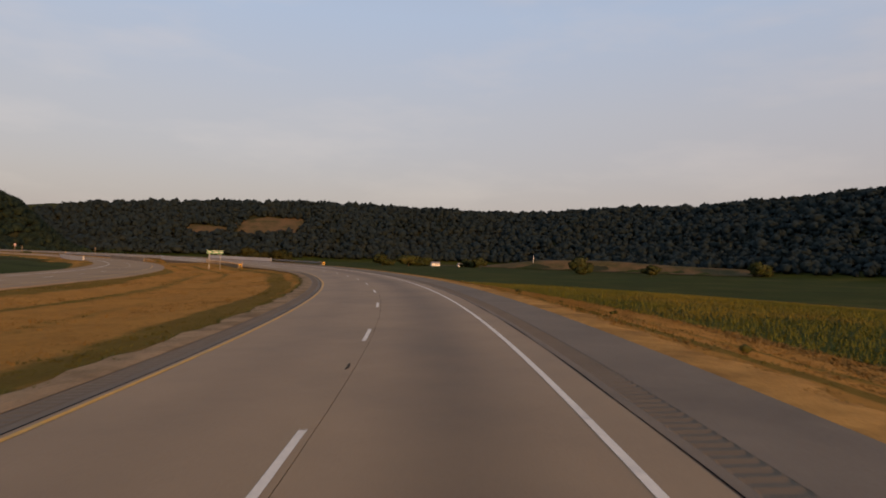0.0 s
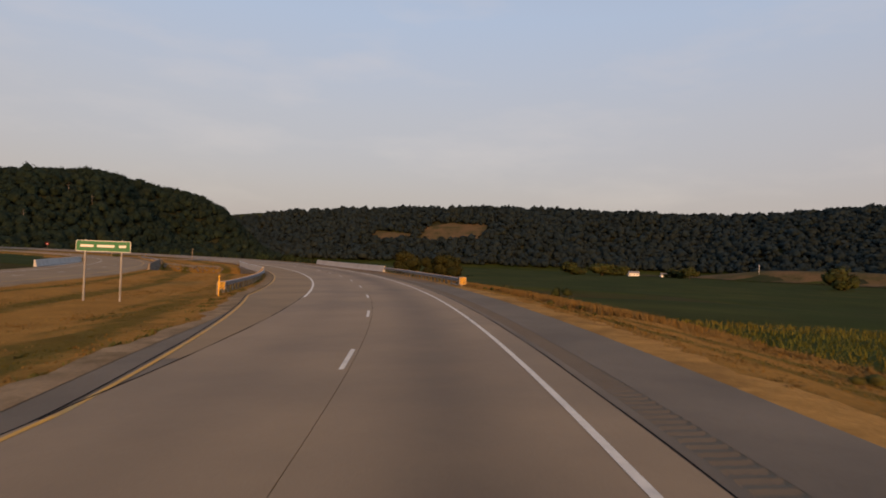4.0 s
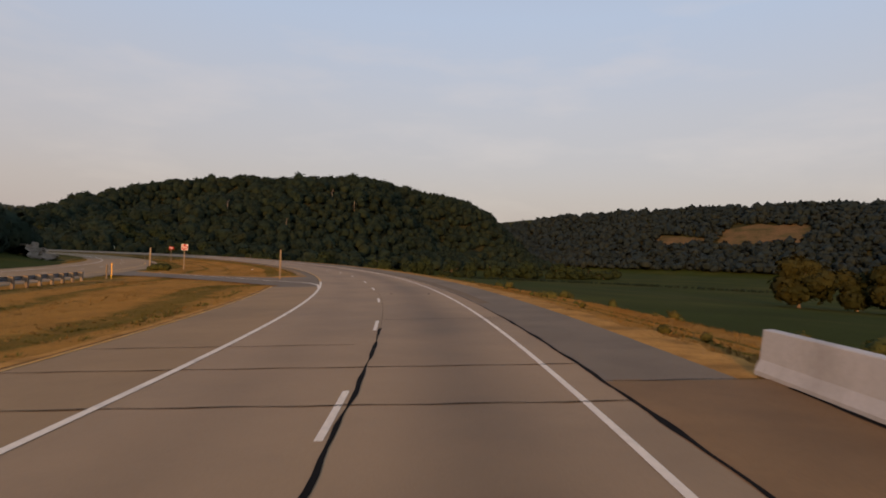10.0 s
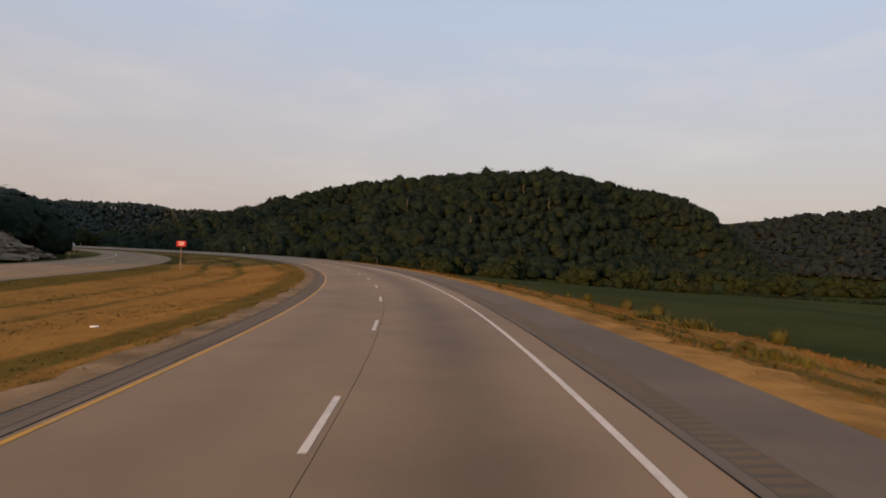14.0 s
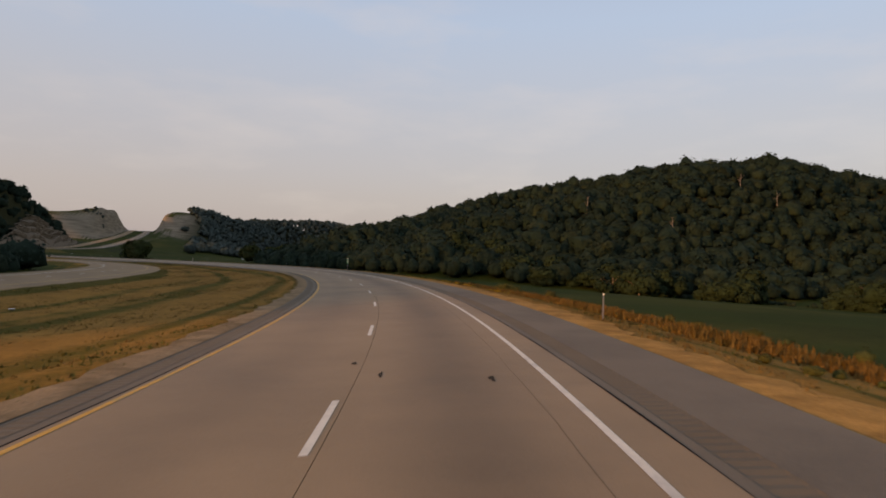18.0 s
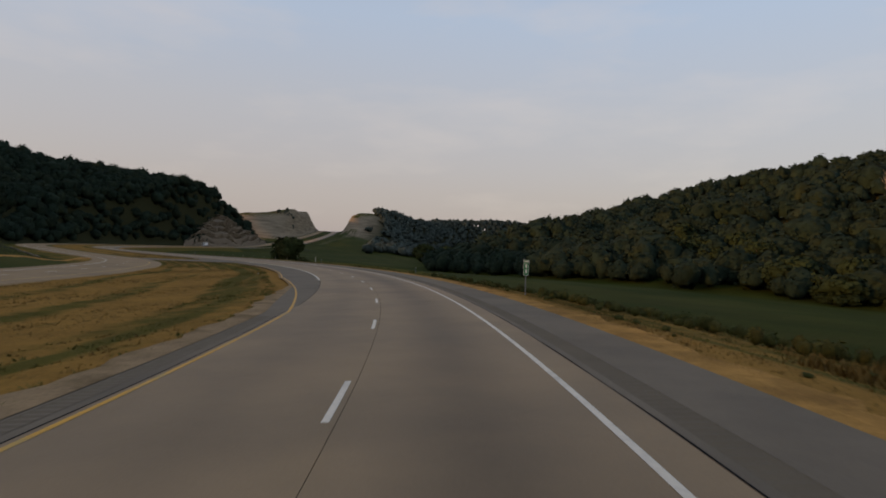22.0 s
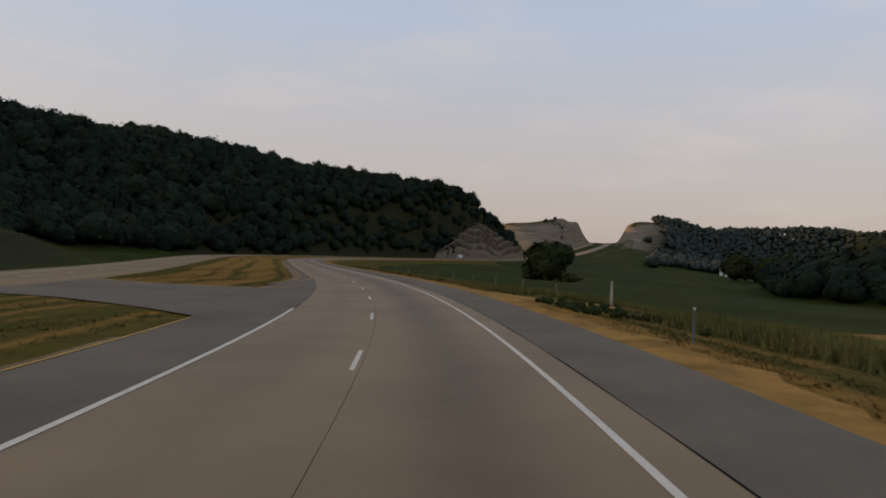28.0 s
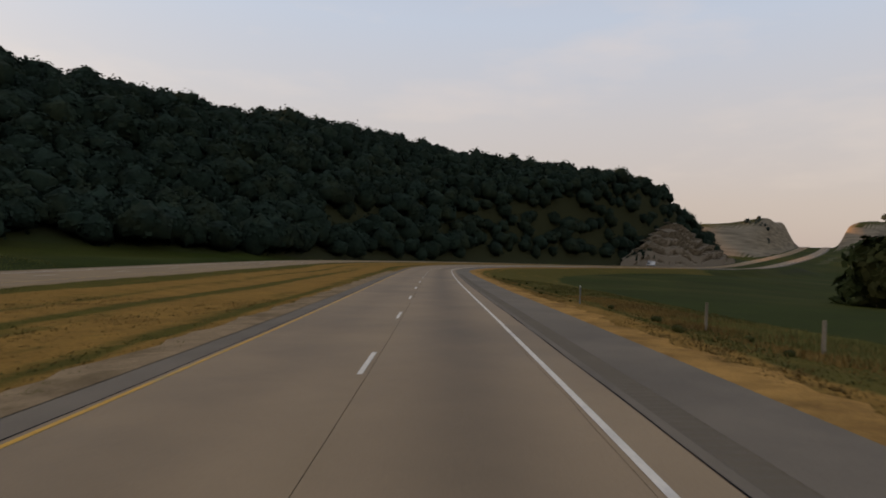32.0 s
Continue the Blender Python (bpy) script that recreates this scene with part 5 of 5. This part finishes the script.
# ---- brush and weeds along the verge ----
def tuft_mesh(name, places, mat, label, blades=5, spread=0.12, bend=(0.4, 1.5), broad=1.0):
    """Many grass tufts as one mesh. places: rows of x, y, z, height."""
    n = len(places)
    P = np.repeat(places, blades, 0)
    a = rng.uniform(0, 6.28, n * blades)
    lean = rng.uniform(*bend, n * blades) * P[:, 3]
    h = P[:, 3] * rng.uniform(0.6, 1.1, n * blades)
    w = (0.035 + 0.05 * P[:, 3]) * broad
    bx, by = P[:, 0] + rng.normal(0, spread, n * blades), P[:, 1] + rng.normal(0, spread, n * blades)
    dx, dy = np.cos(a), np.sin(a)
    v0 = np.stack([bx - dy * w, by + dx * w, P[:, 2] - 0.05], -1)
    v1 = np.stack([bx + dy * w, by - dx * w, P[:, 2] - 0.05], -1)
    v2 = np.stack([bx + dx * lean, by + dy * lean, P[:, 2] + h], -1)
    v = np.stack([v0, v1, v2], 1).reshape(-1, 3)
    return tagged(big_mesh(name, v, np.arange(len(v)).reshape(-1, 3), mat), label, "grass", kind="stuff")


def on_verge(ss, uu, hh):
    p = road(ss, uu)
    z = ip(RZ, ss) + profile(ss, uu) - creek(ss, uu) * ((uu < -9) & (uu > -24) | (uu > 8.5))
    return np.stack([p[:, 0], p[:, 1], z, hh], -1)


def wave_noise(s, u):
    return 0.5 + 0.25 * np.sin(s * 0.21 + 2 * np.sin(s * 0.047)) + 0.25 * np.sin(s * 0.53 + u * 1.1)


DRY_GRASS = material("dry_grass_blades", (0.235, 0.135, 0.040), 0.3, 0.5, 0.95, 0.0, 4, (0.165, 0.100, 0.032), 0.2, per_piece=0.6)

WEED = material("weed_blades", (0.12, 0.108, 0.027), 0.4, 0.5, 0.9, 0.0, 4, (0.09, 0.092, 0.027), 0.3, per_piece=0.6)
GREEN_GRASS = material("green_grass_blades", (0.080, 0.070, 0.017), 0.4, 0.5, 0.9, 0.0, 4, (0.105, 0.092, 0.026), 0.2, per_piece=0.6)
for blades in (DRY_GRASS, GREEN_GRASS, WEED):
    soften(blades, 0.6)

def off_paving(ss, uu):
    """Keeps tufts off the lanes, bridges, crossovers and the field drive."""
    le = left_edge(ss)
    t = (uu + 4.0) / (OPP + 9.4)
    bulge = 5.0 * (2 * np.abs(t - 0.5)) ** 3
    first = (ss > 263 + 21 * t - bulge - 0.5) & (ss < 280 + 9 * t + bulge + 0.5)
    second = (ss > 622 + 18 * t - bulge - 0.5) & (ss < 648 + 8 * t + bulge + 0.5)
    med = (uu < le - 1.25) & ~((ss > 176) & (ss < 220) & (uu > -10)) & ~first & ~second
    rgt = ~((ss > 134) & (ss < 223) & (uu < 9.2)) & ~((ss > 629) & (ss < 645) & (uu < 16))
    return np.where(uu < 0, med, rgt)


def grass_zone(name, n, s0, s1, u0, u1, lo, hi, label):
    ss, uu = rng.uniform(s0, s1, n), rng.uniform(u0, u1, n)
    keep = off_paving(ss, uu)
    ss, uu = ss[keep], uu[keep]
    hh = rng.uniform(lo, hi, len(ss))
    gm = greenness(ss, uu) + rng.normal(0, 0.09, len(ss)) > 0.5
    pl = on_verge(ss, uu, hh)
    tuft_mesh(name + "_dry_grass", pl[~gm], DRY_GRASS, "dry " + label)
    tuft_mesh(name + "_green_grass", pl[gm], GREEN_GRASS, "green " + label)


grass_zone("median", 60000, -40, 720, -24.2, -5, 0.03, 0.085, "mown grass blades in the median")
grass_zone("verge", 56000, -40, 780, 8.6, 17, 0.03, 0.10, "grass blades on the verge")
grass_zone("bank", 22000, -40, 780, 16, 28, 0.06, 0.24, "grass and weeds on the bank below the road")
PALE_WEED = material("pale_grass_blades", (0.165, 0.140, 0.040), 0.4, 0.3, 0.95, 0.0, 4, (0.120, 0.112, 0.032), 0.15, per_piece=0.5)
soften(PALE_WEED, 0.6)
BROWN_WEED = material("brown_weed_blades", (0.135, 0.076, 0.022), 0.4, 0.5, 0.95, 0.0, 4, (0.095, 0.068, 0.020), 0.25, per_piece=0.6)
# ragged weeds along the inner shoulder
n = 3600
ss = rng.uniform(-40, 720, n)
uu = left_edge(ss) - 1.5 - 0.9 * rng.random(n) ** 1.5
keep = off_paving(ss, uu) & (np.sin(ss * 1.3) + np.sin(ss * 0.37 + 1) + rng.normal(0, .5, n) > -0.4)
tuft_mesh("shoulder_weeds", on_verge(ss, uu, rng.uniform(0.05, 0.16, n))[keep], WEED, "yellow green weeds along the inner shoulder", 7, 0.1)
# tall dry grass along the lip of the bank
n = 7000
ss, uu = rng.uniform(-40, 470, n), 14.5 + 4 * rng.random(n)
keep = ~((ss > 170) & (ss < 236))
tuft_mesh("lip_grass", on_verge(ss, uu, rng.uniform(0.03, 0.09, n))[keep], DRY_GRASS, "tall orange dry grass at the lip of the bank", 7, 0.2)
n = 24000
ss, uu = rng.uniform(560, 715, n), 14 + 13 * rng.random(n)
tuft_mesh("tall_grass", on_verge(ss, uu, (rng.uniform(0.3, 0.85, n) * (1 - 0.5 * smooth01((ss - 640) / 40))))[~((ss > 628) & (ss < 648))], PALE_WEED, "tall pale green grass above the field", 8, 0.4, (0.2, 0.8), 0.5)

n = 9000
ss, uu = rng.uniform(120, 186, n), 13.5 + 11 * rng.random(n)
tuft_mesh("bank_grass", on_verge(ss, uu, rng.uniform(0.15, 0.55, n)), DRY_GRASS, "tall golden dry grass on the bank below the guard rail", 7, 0.3, (0.2, 0.8))
n = 5000
ss, uu = rng.uniform(655, 735, n), 12.5 + 6 * rng.random(n)
tuft_mesh("straw_grass", on_verge(ss, uu, rng.uniform(0.1, 0.35, n) * (0.6 + 0.4 * np.sin(ss * 0.7 + uu))), DRY_GRASS, "tan straw grass on the lip of the bank", 7, 0.3, (0.2, 0.8))
n = 3600
ss = rng.uniform(386, 486, n)
tuft_mesh("brown_weeds", on_verge(ss, 12.8 + 4.6 * rng.random(n) + 0.6 * np.sin(ss * 0.4), rng.uniform(0.12, 0.5, n)), BROWN_WEED, "tall rusty brown weeds along the lip of the bank", 7, 0.25, (0.2, 0.9))

# scrub between the verge and the field
def scrub(name, ss, uu, hh, mat, label, squat=1.1):
    p = on_verge(ss, uu, hh)
    vs, ts, k = [], [], 0
    for x, y, z, h in p:
        v, f = CROWNS[rng.integers(len(CROWNS))]
        a, w = rng.uniform(0, 6.28), h * rng.uniform(0.8, 1.3) * squat
        vs.append(np.stack([(v[:, 0] * math.cos(a) - v[:, 1] * math.sin(a)) * w + x, (v[:, 0] * math.sin(a) + v[:, 1] * math.cos(a)) * w + y, v[:, 2] * h + z - 0.1 * h], -1))
        ts.append(f + k)
        k += len(v)
    return tagged(big_mesh(name, np.concatenate(vs), np.concatenate(ts), mat), label, "shrubs", kind="stuff")


n = 620
scrub("roadside_scrub", rng.uniform(480, 600, n), 15 + 14 * rng.random(n), rng.uniform(0.3, 0.95, n), DRY_LEAF, "brown and green scrub below the road embankment")
n = 90
ss = rng.uniform(225, 470, n)
scrub("roadside_bushes", ss, 17.5 + 10 * rng.random(n), rng.uniform(0.4, 1.1, n), DRY_LEAF, "low brown bushes along the foot of the embankment")
n = 150
scrub("creek_bushes", 212 + rng.normal(0, 13, n), 17 + 30 * rng.random(n), rng.uniform(0.8, 2.3, n), DARK_LEAF, "dense green bushes in the creek by the bridge")
n = 90
scrub("drive_scrub", rng.uniform(624, 633, n), 10.2 + 4.6 * rng.random(n) ** 1.3, rng.uniform(0.16, 0.5, n), DARK_LEAF, "dark low scrub beside the gravel drive", 1.2)
n = 150
scrub("weed_clumps", rng.uniform(-30, 780, n), 9.6 + 4.5 * rng.random(n), rng.uniform(0.15, 0.4, n), DRY_LEAF, "low weed clumps on the verge", 1.6)
n = 40
scrub("post_bush", 300.5 + rng.normal(0, .5, n), -22.6 + rng.normal(0, .5, n), rng.uniform(0.5, 1.1, n), DRY_LEAF, "small bush at the foot of a post in the median")

# crop rows on the field beside the start of the road
rows = []
for u in np.arange(30, 190, 1.3):
    ss = np.arange(-60, 170, 0.9)
    ss = ss + rng.uniform(-.2, .2, len(ss))
    keep = ss < 150 - 0.3 * (u - 30)
    rows.append(np.stack([ss[keep], np.full(keep.sum(), u) + rng.normal(0, .08, keep.sum()), rng.uniform(0.4, 0.62, keep.sum())], -1))
rows = np.concatenate(rows)
CROP = material("crop_leaves", (0.085, 0.088, 0.014), 0.4, 0.1, 0.85, 0.0, 3, (0.15, 0.115, 0.02), 0.03, per_piece=0.7)
tuft_mesh("crop_rows", on_verge(rows[:, 0], rows[:, 1], rows[:, 2]), CROP, "rows of low yellow-green crop on the field", 6, 0.30, (0.2, 0.8))

FLOWER = material("yellow_flowers", (0.27, 0.165, 0.018), 0.35, 2, 0.9, 0.0, 8, (0.22, 0.17, 0.03), 1.0, per_piece=0.8)
n = 520
cs = rng.uniform(432, 476, 16)
ss = cs[rng.integers(16, size=n)] + rng.normal(0, 0.9, n)
uu = 10.9 + 0.5 * np.sin(ss) + rng.normal(0, 0.35, n)
tuft_mesh("flowering_weeds", on_verge(ss, uu, rng.uniform(0.08, 0.26, n)), FLOWER, "low weeds with yellow flowers on the verge", 6, 0.12)
n = 260
c0 = np.array([(444.1, 15.3, 1.25), (327.1, 15.4, 0.8), (300.2, 15.5, 0.8), (314.8, 11.9, 0.6), (257.3, 13.1, 0.7), (330.5, 14.8, 0.7)])
k = rng.choice(6, n, p=(0.4, 0.15, 0.15, 0.1, 0.1, 0.1))
ss, uu = c0[k, 0] + rng.normal(0, 0.45, n), c0[k, 1] + rng.normal(0, 0.4, n)
tuft_mesh("tall_weeds", on_verge(ss, uu, c0[k, 2] * rng.uniform(0.3, 0.8, n)), WEED, "tall yellow green weeds at the lip of the bank", 9, 0.25, (0.2, 0.9))
HEDGE_K, HEDGE_X, HEDGE_Y = (0, 0.2, 0.4, 0.6, 0.8, 1.0), (-130, -237, -286, -343, -430, -475), (584, 577, 563, 536, 480, 440)
k = rng.random(420)
xs, ys = np.interp(k, HEDGE_K, HEDGE_X) + rng.normal(0, 0.8, 420), np.interp(k, HEDGE_K, HEDGE_Y) + rng.normal(0, 0.8, 420)
wood("field_hedge", xs, ys, rng.uniform(1.2, 2.2, 420), "low dark hedge row across the crop field", FAR_CROWNS)
for i, (s, u) in enumerate(((320.7, -10.0), (415.9, -18.0), (559.3, -10.4))):
    t = thing("litter", at_verge(s, u, 30 * i) @ Matrix.Translation((0, 0, 0.06)), "crumpled white scrap of litter in the median grass", "litter", "scraps of litter")
    v, f = stone(300 + i, 0.16)
    mesh_object("scrap", v * [1.3, 1.0, 0.5], [tuple(int(a) for a in q) for q in f], WHITE_SIGN, parent=t)

# gravel drive into the field and side road at the mound
def track(name, pts, width, mat, label, lift=0.07):
    """A narrow track through places (s, u) on the verge."""
    pts = np.array(pts, float)
    t = np.linspace(0, len(pts) - 1, 8 * len(pts))
    c = np.stack([np.interp(t, np.arange(len(pts)), pts[:, 0]), np.interp(t, np.arange(len(pts)), pts[:, 1]), np.interp(t, np.arange(len(pts)), np.broadcast_to(width, len(pts)))], -1)
    cols = []
    for k in (-0.55, -0.42, 0.0, 0.42, 0.55):
        s, u = c[:, 0] + k * c[:, 2], c[:, 1]
        p = road(s, u)
        p[:, 2] = np.maximum(ip(RZ, s) + profile(s, u), land(p[:, 0], p[:, 1])) + (lift if abs(k) < 0.45 else -0.1)
        cols.append(p)
    return tagged(mesh_object(name, np.stack(cols, 1).reshape(-1, 3), grid_faces(len(c), 5), mat, True), label, "track", kind="structure")


track("field_drive", [(638, 7.4), (638, 9), (637.5, 12), (637, 18), (636, 25), (635, 40)], [13, 8.5, 4.5, 3.6, 3.5, 3.5], GRAVEL, "sandy gravel drive into the field", 0.06)
track("side_road", [(634, -36.3), (640, -40), (640, -48), (630, -60), (605, -70)], [16, 9, 6, 6, 6], GRAVEL, "pale gravel side road leaving the opposite carriageway", 0.12)

xs, ys = scatter(-540, -420, 90, 215, 0.9, lambda x, y: (ridge(x, y, MOUND, 30) > 0.4) & (nearest_road(x, y)[1] < -44))
tuft_mesh("mound_grass", np.stack([xs, ys, land(xs, ys), rng.uniform(0.15, 0.4, len(xs))], -1), WEED, "rough yellow green grass on the mound", 4, 0.25)

# pole on the mound
t = thing("pole", Matrix.Translation((-467.3, 167.7, ground_z(-467.3, 167.7) - 0.3)), "white leaning pole on the grassy mound by the side road", "pole")
part("shaft", cylinder(0.16, 0.12, (0, 0, 0), (0.5, 0.1, 3.6), 10), WHITE_SIGN, t)
part("arm", cylinder(0.05, 0.04, (0.45, 0.1, 3.2), (1.2, 0.2, 3.5), 8), STEEL, t)
kerb = thing("stone_row", Matrix.Identity(4), "row of pale stones down the side of the mound", "stones")
for i in range(26):
    k = i / 25
    x, y = -453 + 9.5 * k + 0.5 * math.sin(7 * k), 184.5 + 14 * k
    st = new("stone", STONES[i % 5])
    st.parent = kerb
    c = rng.uniform(0.6, 1.0)
    st.matrix_world = Matrix.Translation((x, y, ground_z(x, y) + 0.25)) @ Euler((0, 0, rng.uniform(0, 6))).to_matrix().to_4x4() @ Matrix.Diagonal((c, c, c, 1))


xs, ys = rng.uniform(-1415, -1380, 16), rng.uniform(-24, 12, 16)
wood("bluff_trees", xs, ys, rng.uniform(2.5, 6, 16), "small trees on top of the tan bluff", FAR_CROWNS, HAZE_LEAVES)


# ---- rock faces ----
def outcrop(name, s0, s1, u, height, depth, label, seed, peak=0.5):
    """A blasted rock face beside the road: uneven ledges with broken edges, leaning back, highest at the peak."""
    rg = np.random.default_rng(seed)
    ns, nz = int((s1 - s0) / 1.2) + 1, 26
    ss = np.linspace(s0, s1, ns)
    k = np.linspace(0, 1, nz)
    f = np.linspace(0, 1, ns)
    env = np.where(f < peak, np.clip(f / peak, 0, 1), np.clip((1 - f) / (1 - peak), 0, 1)) ** 0.75
    env = env * (0.92 + 0.08 * np.sin(f * 23 + seed))
    V = np.zeros((ns, nz, 3))
    ph = rg.uniform(0, 6, 8)
    block = rg.normal(0, 1, (ns // 5 + 2, 7))
    for i in range(ns):
        lv = k * 6 + 0.35 * np.sin(ss[i] * 0.07 + ph[2]) + 0.2 * np.sin(ss[i] * 0.23 + ph[3])
        ledge = np.floor(lv) / 6
        out = depth * (0.7 * ledge + 0.3 * k)
        cell = block[i // 5, np.clip(lv.astype(int), 0, 6)]
        jag = 0.9 * cell + 0.5 * np.sin(ss[i] * 0.9 + ph[0] + ledge * 9) + rg.normal(0, 0.3, nz)
        uu = u - out * (0.35 + 0.65 * env[i]) - jag * (k > 0.02)
        p = road(np.full(nz, ss[i]), uu)
        V[i, :, 0], V[i, :, 1] = p[:, 0], p[:, 1]
        V[i, :, 2] = float(ip(RZ, ss[i])) - 0.8 + k * height * env[i] + rg.normal(0, 0.2, nz)
    return tagged(mesh_object(name, V.reshape(-1, 3), grid_faces(ns, nz), ROCK), label, "rock face")


outcrop("rock_face", 376, 428, -43.5, 6, 7, "tan broken rock face below dark trees", 4)


def rock_cutting(name, label, seed):
    """The blasted face at the hill's end: broken ledges over the hill's own slope."""
    rg = np.random.default_rng(seed)
    ss = np.arange(1106, 1369, 1.3)
    nz = 26
    V = np.zeros((len(ss), nz, 3))
    block = rg.normal(0, 1, (len(ss) // 4 + 2, 12)) * rg.uniform(0.2, 1.6, (len(ss) // 4 + 2, 1))
    probe = np.linspace(-42, -120, 80)
    for i, s in enumerate(ss):
        p = road(np.full(80, s), probe)
        h = np.maximum.accumulate(land(p[:, 0], p[:, 1]) - float(ip(RZ, s)) + 0.002 * np.arange(80))
        zz = np.linspace(-0.5, max(1.0, float(cut_height(s)) + 1.0), nz)
        u = np.interp(zz, h, probe)
        lv = zz / 6.5 + 0.5 * math.sin(s * 0.031) + 0.25 * math.sin(s * 0.09 + 2)
        frac = lv - np.floor(lv)
        cell = block[i // 4, np.clip(lv.astype(int), 0, 11)]
        out = 1.5 + 6.5 * np.clip(frac * 1.15, 0, 1) ** 0.8 + 1.3 * np.abs(cell) + rg.normal(0, 0.5, nz)
        p = road(np.full(nz, s), np.minimum(u + out, -41))
        V[i, :, :2] = p[:, :2]
        V[i, :, 2] = float(ip(RZ, s)) + zz + rg.normal(0, 0.15, nz)
    return tagged(mesh_object(name, V.reshape(-1, 3), grid_faces(len(ss), nz), ROCK), label, "rock face")


rock_cutting("rock_face", "grey and tan stepped rock cutting at the end of the hill", 5)
# bushes on the ledges
xs, ys = scatter(-1140, -860, -60, 110, 3.4, lambda x, y: on_cut(x, y) & (nearest_road(x, y)[1] < -44) & (land(x, y) - ip(RZ, nearest_road(x, y)[0]) > 2))
pick = rng.random(len(xs)) < np.where(xs > -930, 1.0, 0.16)
wood("ledge_bushes", xs[pick], ys[pick], rng.uniform(2.5, 6, int(pick.sum())) * np.where(xs[pick] > -930, 1.7, 1.0), "dark bushes growing on the rock ledges")

# ---- vehicles and buildings far off ----
def truck(m):
    t = thing("box_truck", m, "white box truck standing on the far carriageway", "truck")
    part("box_body", box(-1.2, 1.2, -4.0, 2.0, 0.95, 3.6, 0.05), WHITE_BODY, t)
    cab = part("cab", box(-1.1, 1.1, 2.1, 4.0, 0.6, 2.6, 0.12), WHITE_BODY, t)
    part("windscreen", box(-0.95, 0.95, 3.96, 4.02, 1.6, 2.4, 0.02), GLASS, cab)
    part("chassis", box(-0.9, 0.9, -3.9, 3.6, 0.55, 0.95, 0.02), BLACK, t)
    for x in (-1.0, 1.0):
        for y in (-2.6, 2.9):
            part("wheel", cylinder(0.48, 0.48, (x - 0.15, y, 0.48), (x + 0.15, y, 0.48), 16), RUBBER, t)
    return t


truck(road_pose(1135, -33, 0.0, 180))


def house(name, x, y, w, d, h, turn, label, roof_h=2.5):
    t = thing(name, Matrix.Translation((x, y, ground_z(x, y) - 0.2)) @ Euler((0, 0, radians(turn))).to_matrix().to_4x4(), label, "house", "far farm buildings")
    part("wall", box(-w / 2, w / 2, -d / 2, d / 2, 0, h), WHITE_BODY, t)
    bm = bmesh.new()
    a = [bm.verts.new(p) for p in ((-w / 2 - .4, -d / 2 - .4, h), (w / 2 + .4, -d / 2 - .4, h), (w / 2 + .4, d / 2 + .4, h), (-w / 2 - .4, d / 2 + .4, h), (-w / 2 - .4, 0, h + roof_h), (w / 2 + .4, 0, h + roof_h))]
    for f in ((0, 1, 5, 4), (2, 3, 4, 5), (0, 4, 3), (1, 2, 5), (3, 2, 1, 0)):
        bm.faces.new([a[k] for k in f])
    part("roof", bm, ROOF, t)
    for x0 in (-w * 0.3, 0.0, w * 0.3):
        part("window", box(x0 - .5, x0 + .5, -d / 2 - .05, -d / 2 + .02, h * .4, h * .75), GLASS, t)
    return t


house("farm_house", -2, 937, 13, 8, 4, 10, "small white farm house at the foot of the wooded ridge")
house("barn", 40, 950, 16, 8, 3, 10, "white farm building with a grey roof")
t = thing("pole", Matrix.Translation((143.6, 918.6, ground_z(143.6, 918.6) - 0.3)), "thin pale pole on the tan bank below the woods", "pole")
part("shaft", cylinder(0.35, 0.25, (0, 0, 0), (0, 0, 11), 8), WHITE_SIGN, t)
house("barn", -1192, 258, 17, 8, 3, 80, "long white barn across the valley field")
house("farm_house", -1196, 276, 6, 5, 3.4, 80, "white farm house across the valley field")
t = thing("silo", Matrix.Translation((-1200, 245, ground_z(-1200, 245) - 0.3)), "pale round silo beside the barn", "silo")
part("wall", cylinder(1.7, 1.7, (0, 0, 0), (0, 0, 9), 20), WHITE_BODY, t)
part("dome", cylinder(1.7, 0.4, (0, 0, 9), (0, 0, 10), 20), STEEL, t)

# meadow clearing high on the ridge
for nm, cx, cy, wx, wy in (("meadow_upper", PATCH[0], PATCH[1], 64, 50), ("meadow_small", PATCH[0] - 125, PATCH[1] - 30, 38, 26), ("meadow_farm", 14, 985, 40, 38), ("bank_face", 270, 862, 170, 52)):
    qx, qy = np.meshgrid(np.linspace(-1, 1, 16), np.linspace(-1, 1, 12))
    ang = np.arctan2(qy, qx)
    wob = 1 + 0.13 * np.sin(3 * ang + cx) + 0.09 * np.sin(7 * ang + cy)
    mx_, my_ = cx + wx * 1.1 * wob * qx * np.sqrt(1 - qy ** 2 / 2), cy + wy * 1.1 * wob * qy * np.sqrt(1 - qx ** 2 / 2)
    if nm == "bank_face":
        my_ = my_ - 0.38 * (mx_ - cx) - 0.0004 * (mx_ - cx) ** 2
    mz = land(mx_, my_) + 0.8
    tagged(mesh_object(nm, np.stack([mx_, my_, mz], -1).reshape(-1, 3), grid_faces(12, 16), MEADOW, True), "dry tan grass on the bank at the foot of the woods" if nm == "bank_face" else "dry tan meadow in a clearing of the woods", "meadow", kind="structure")
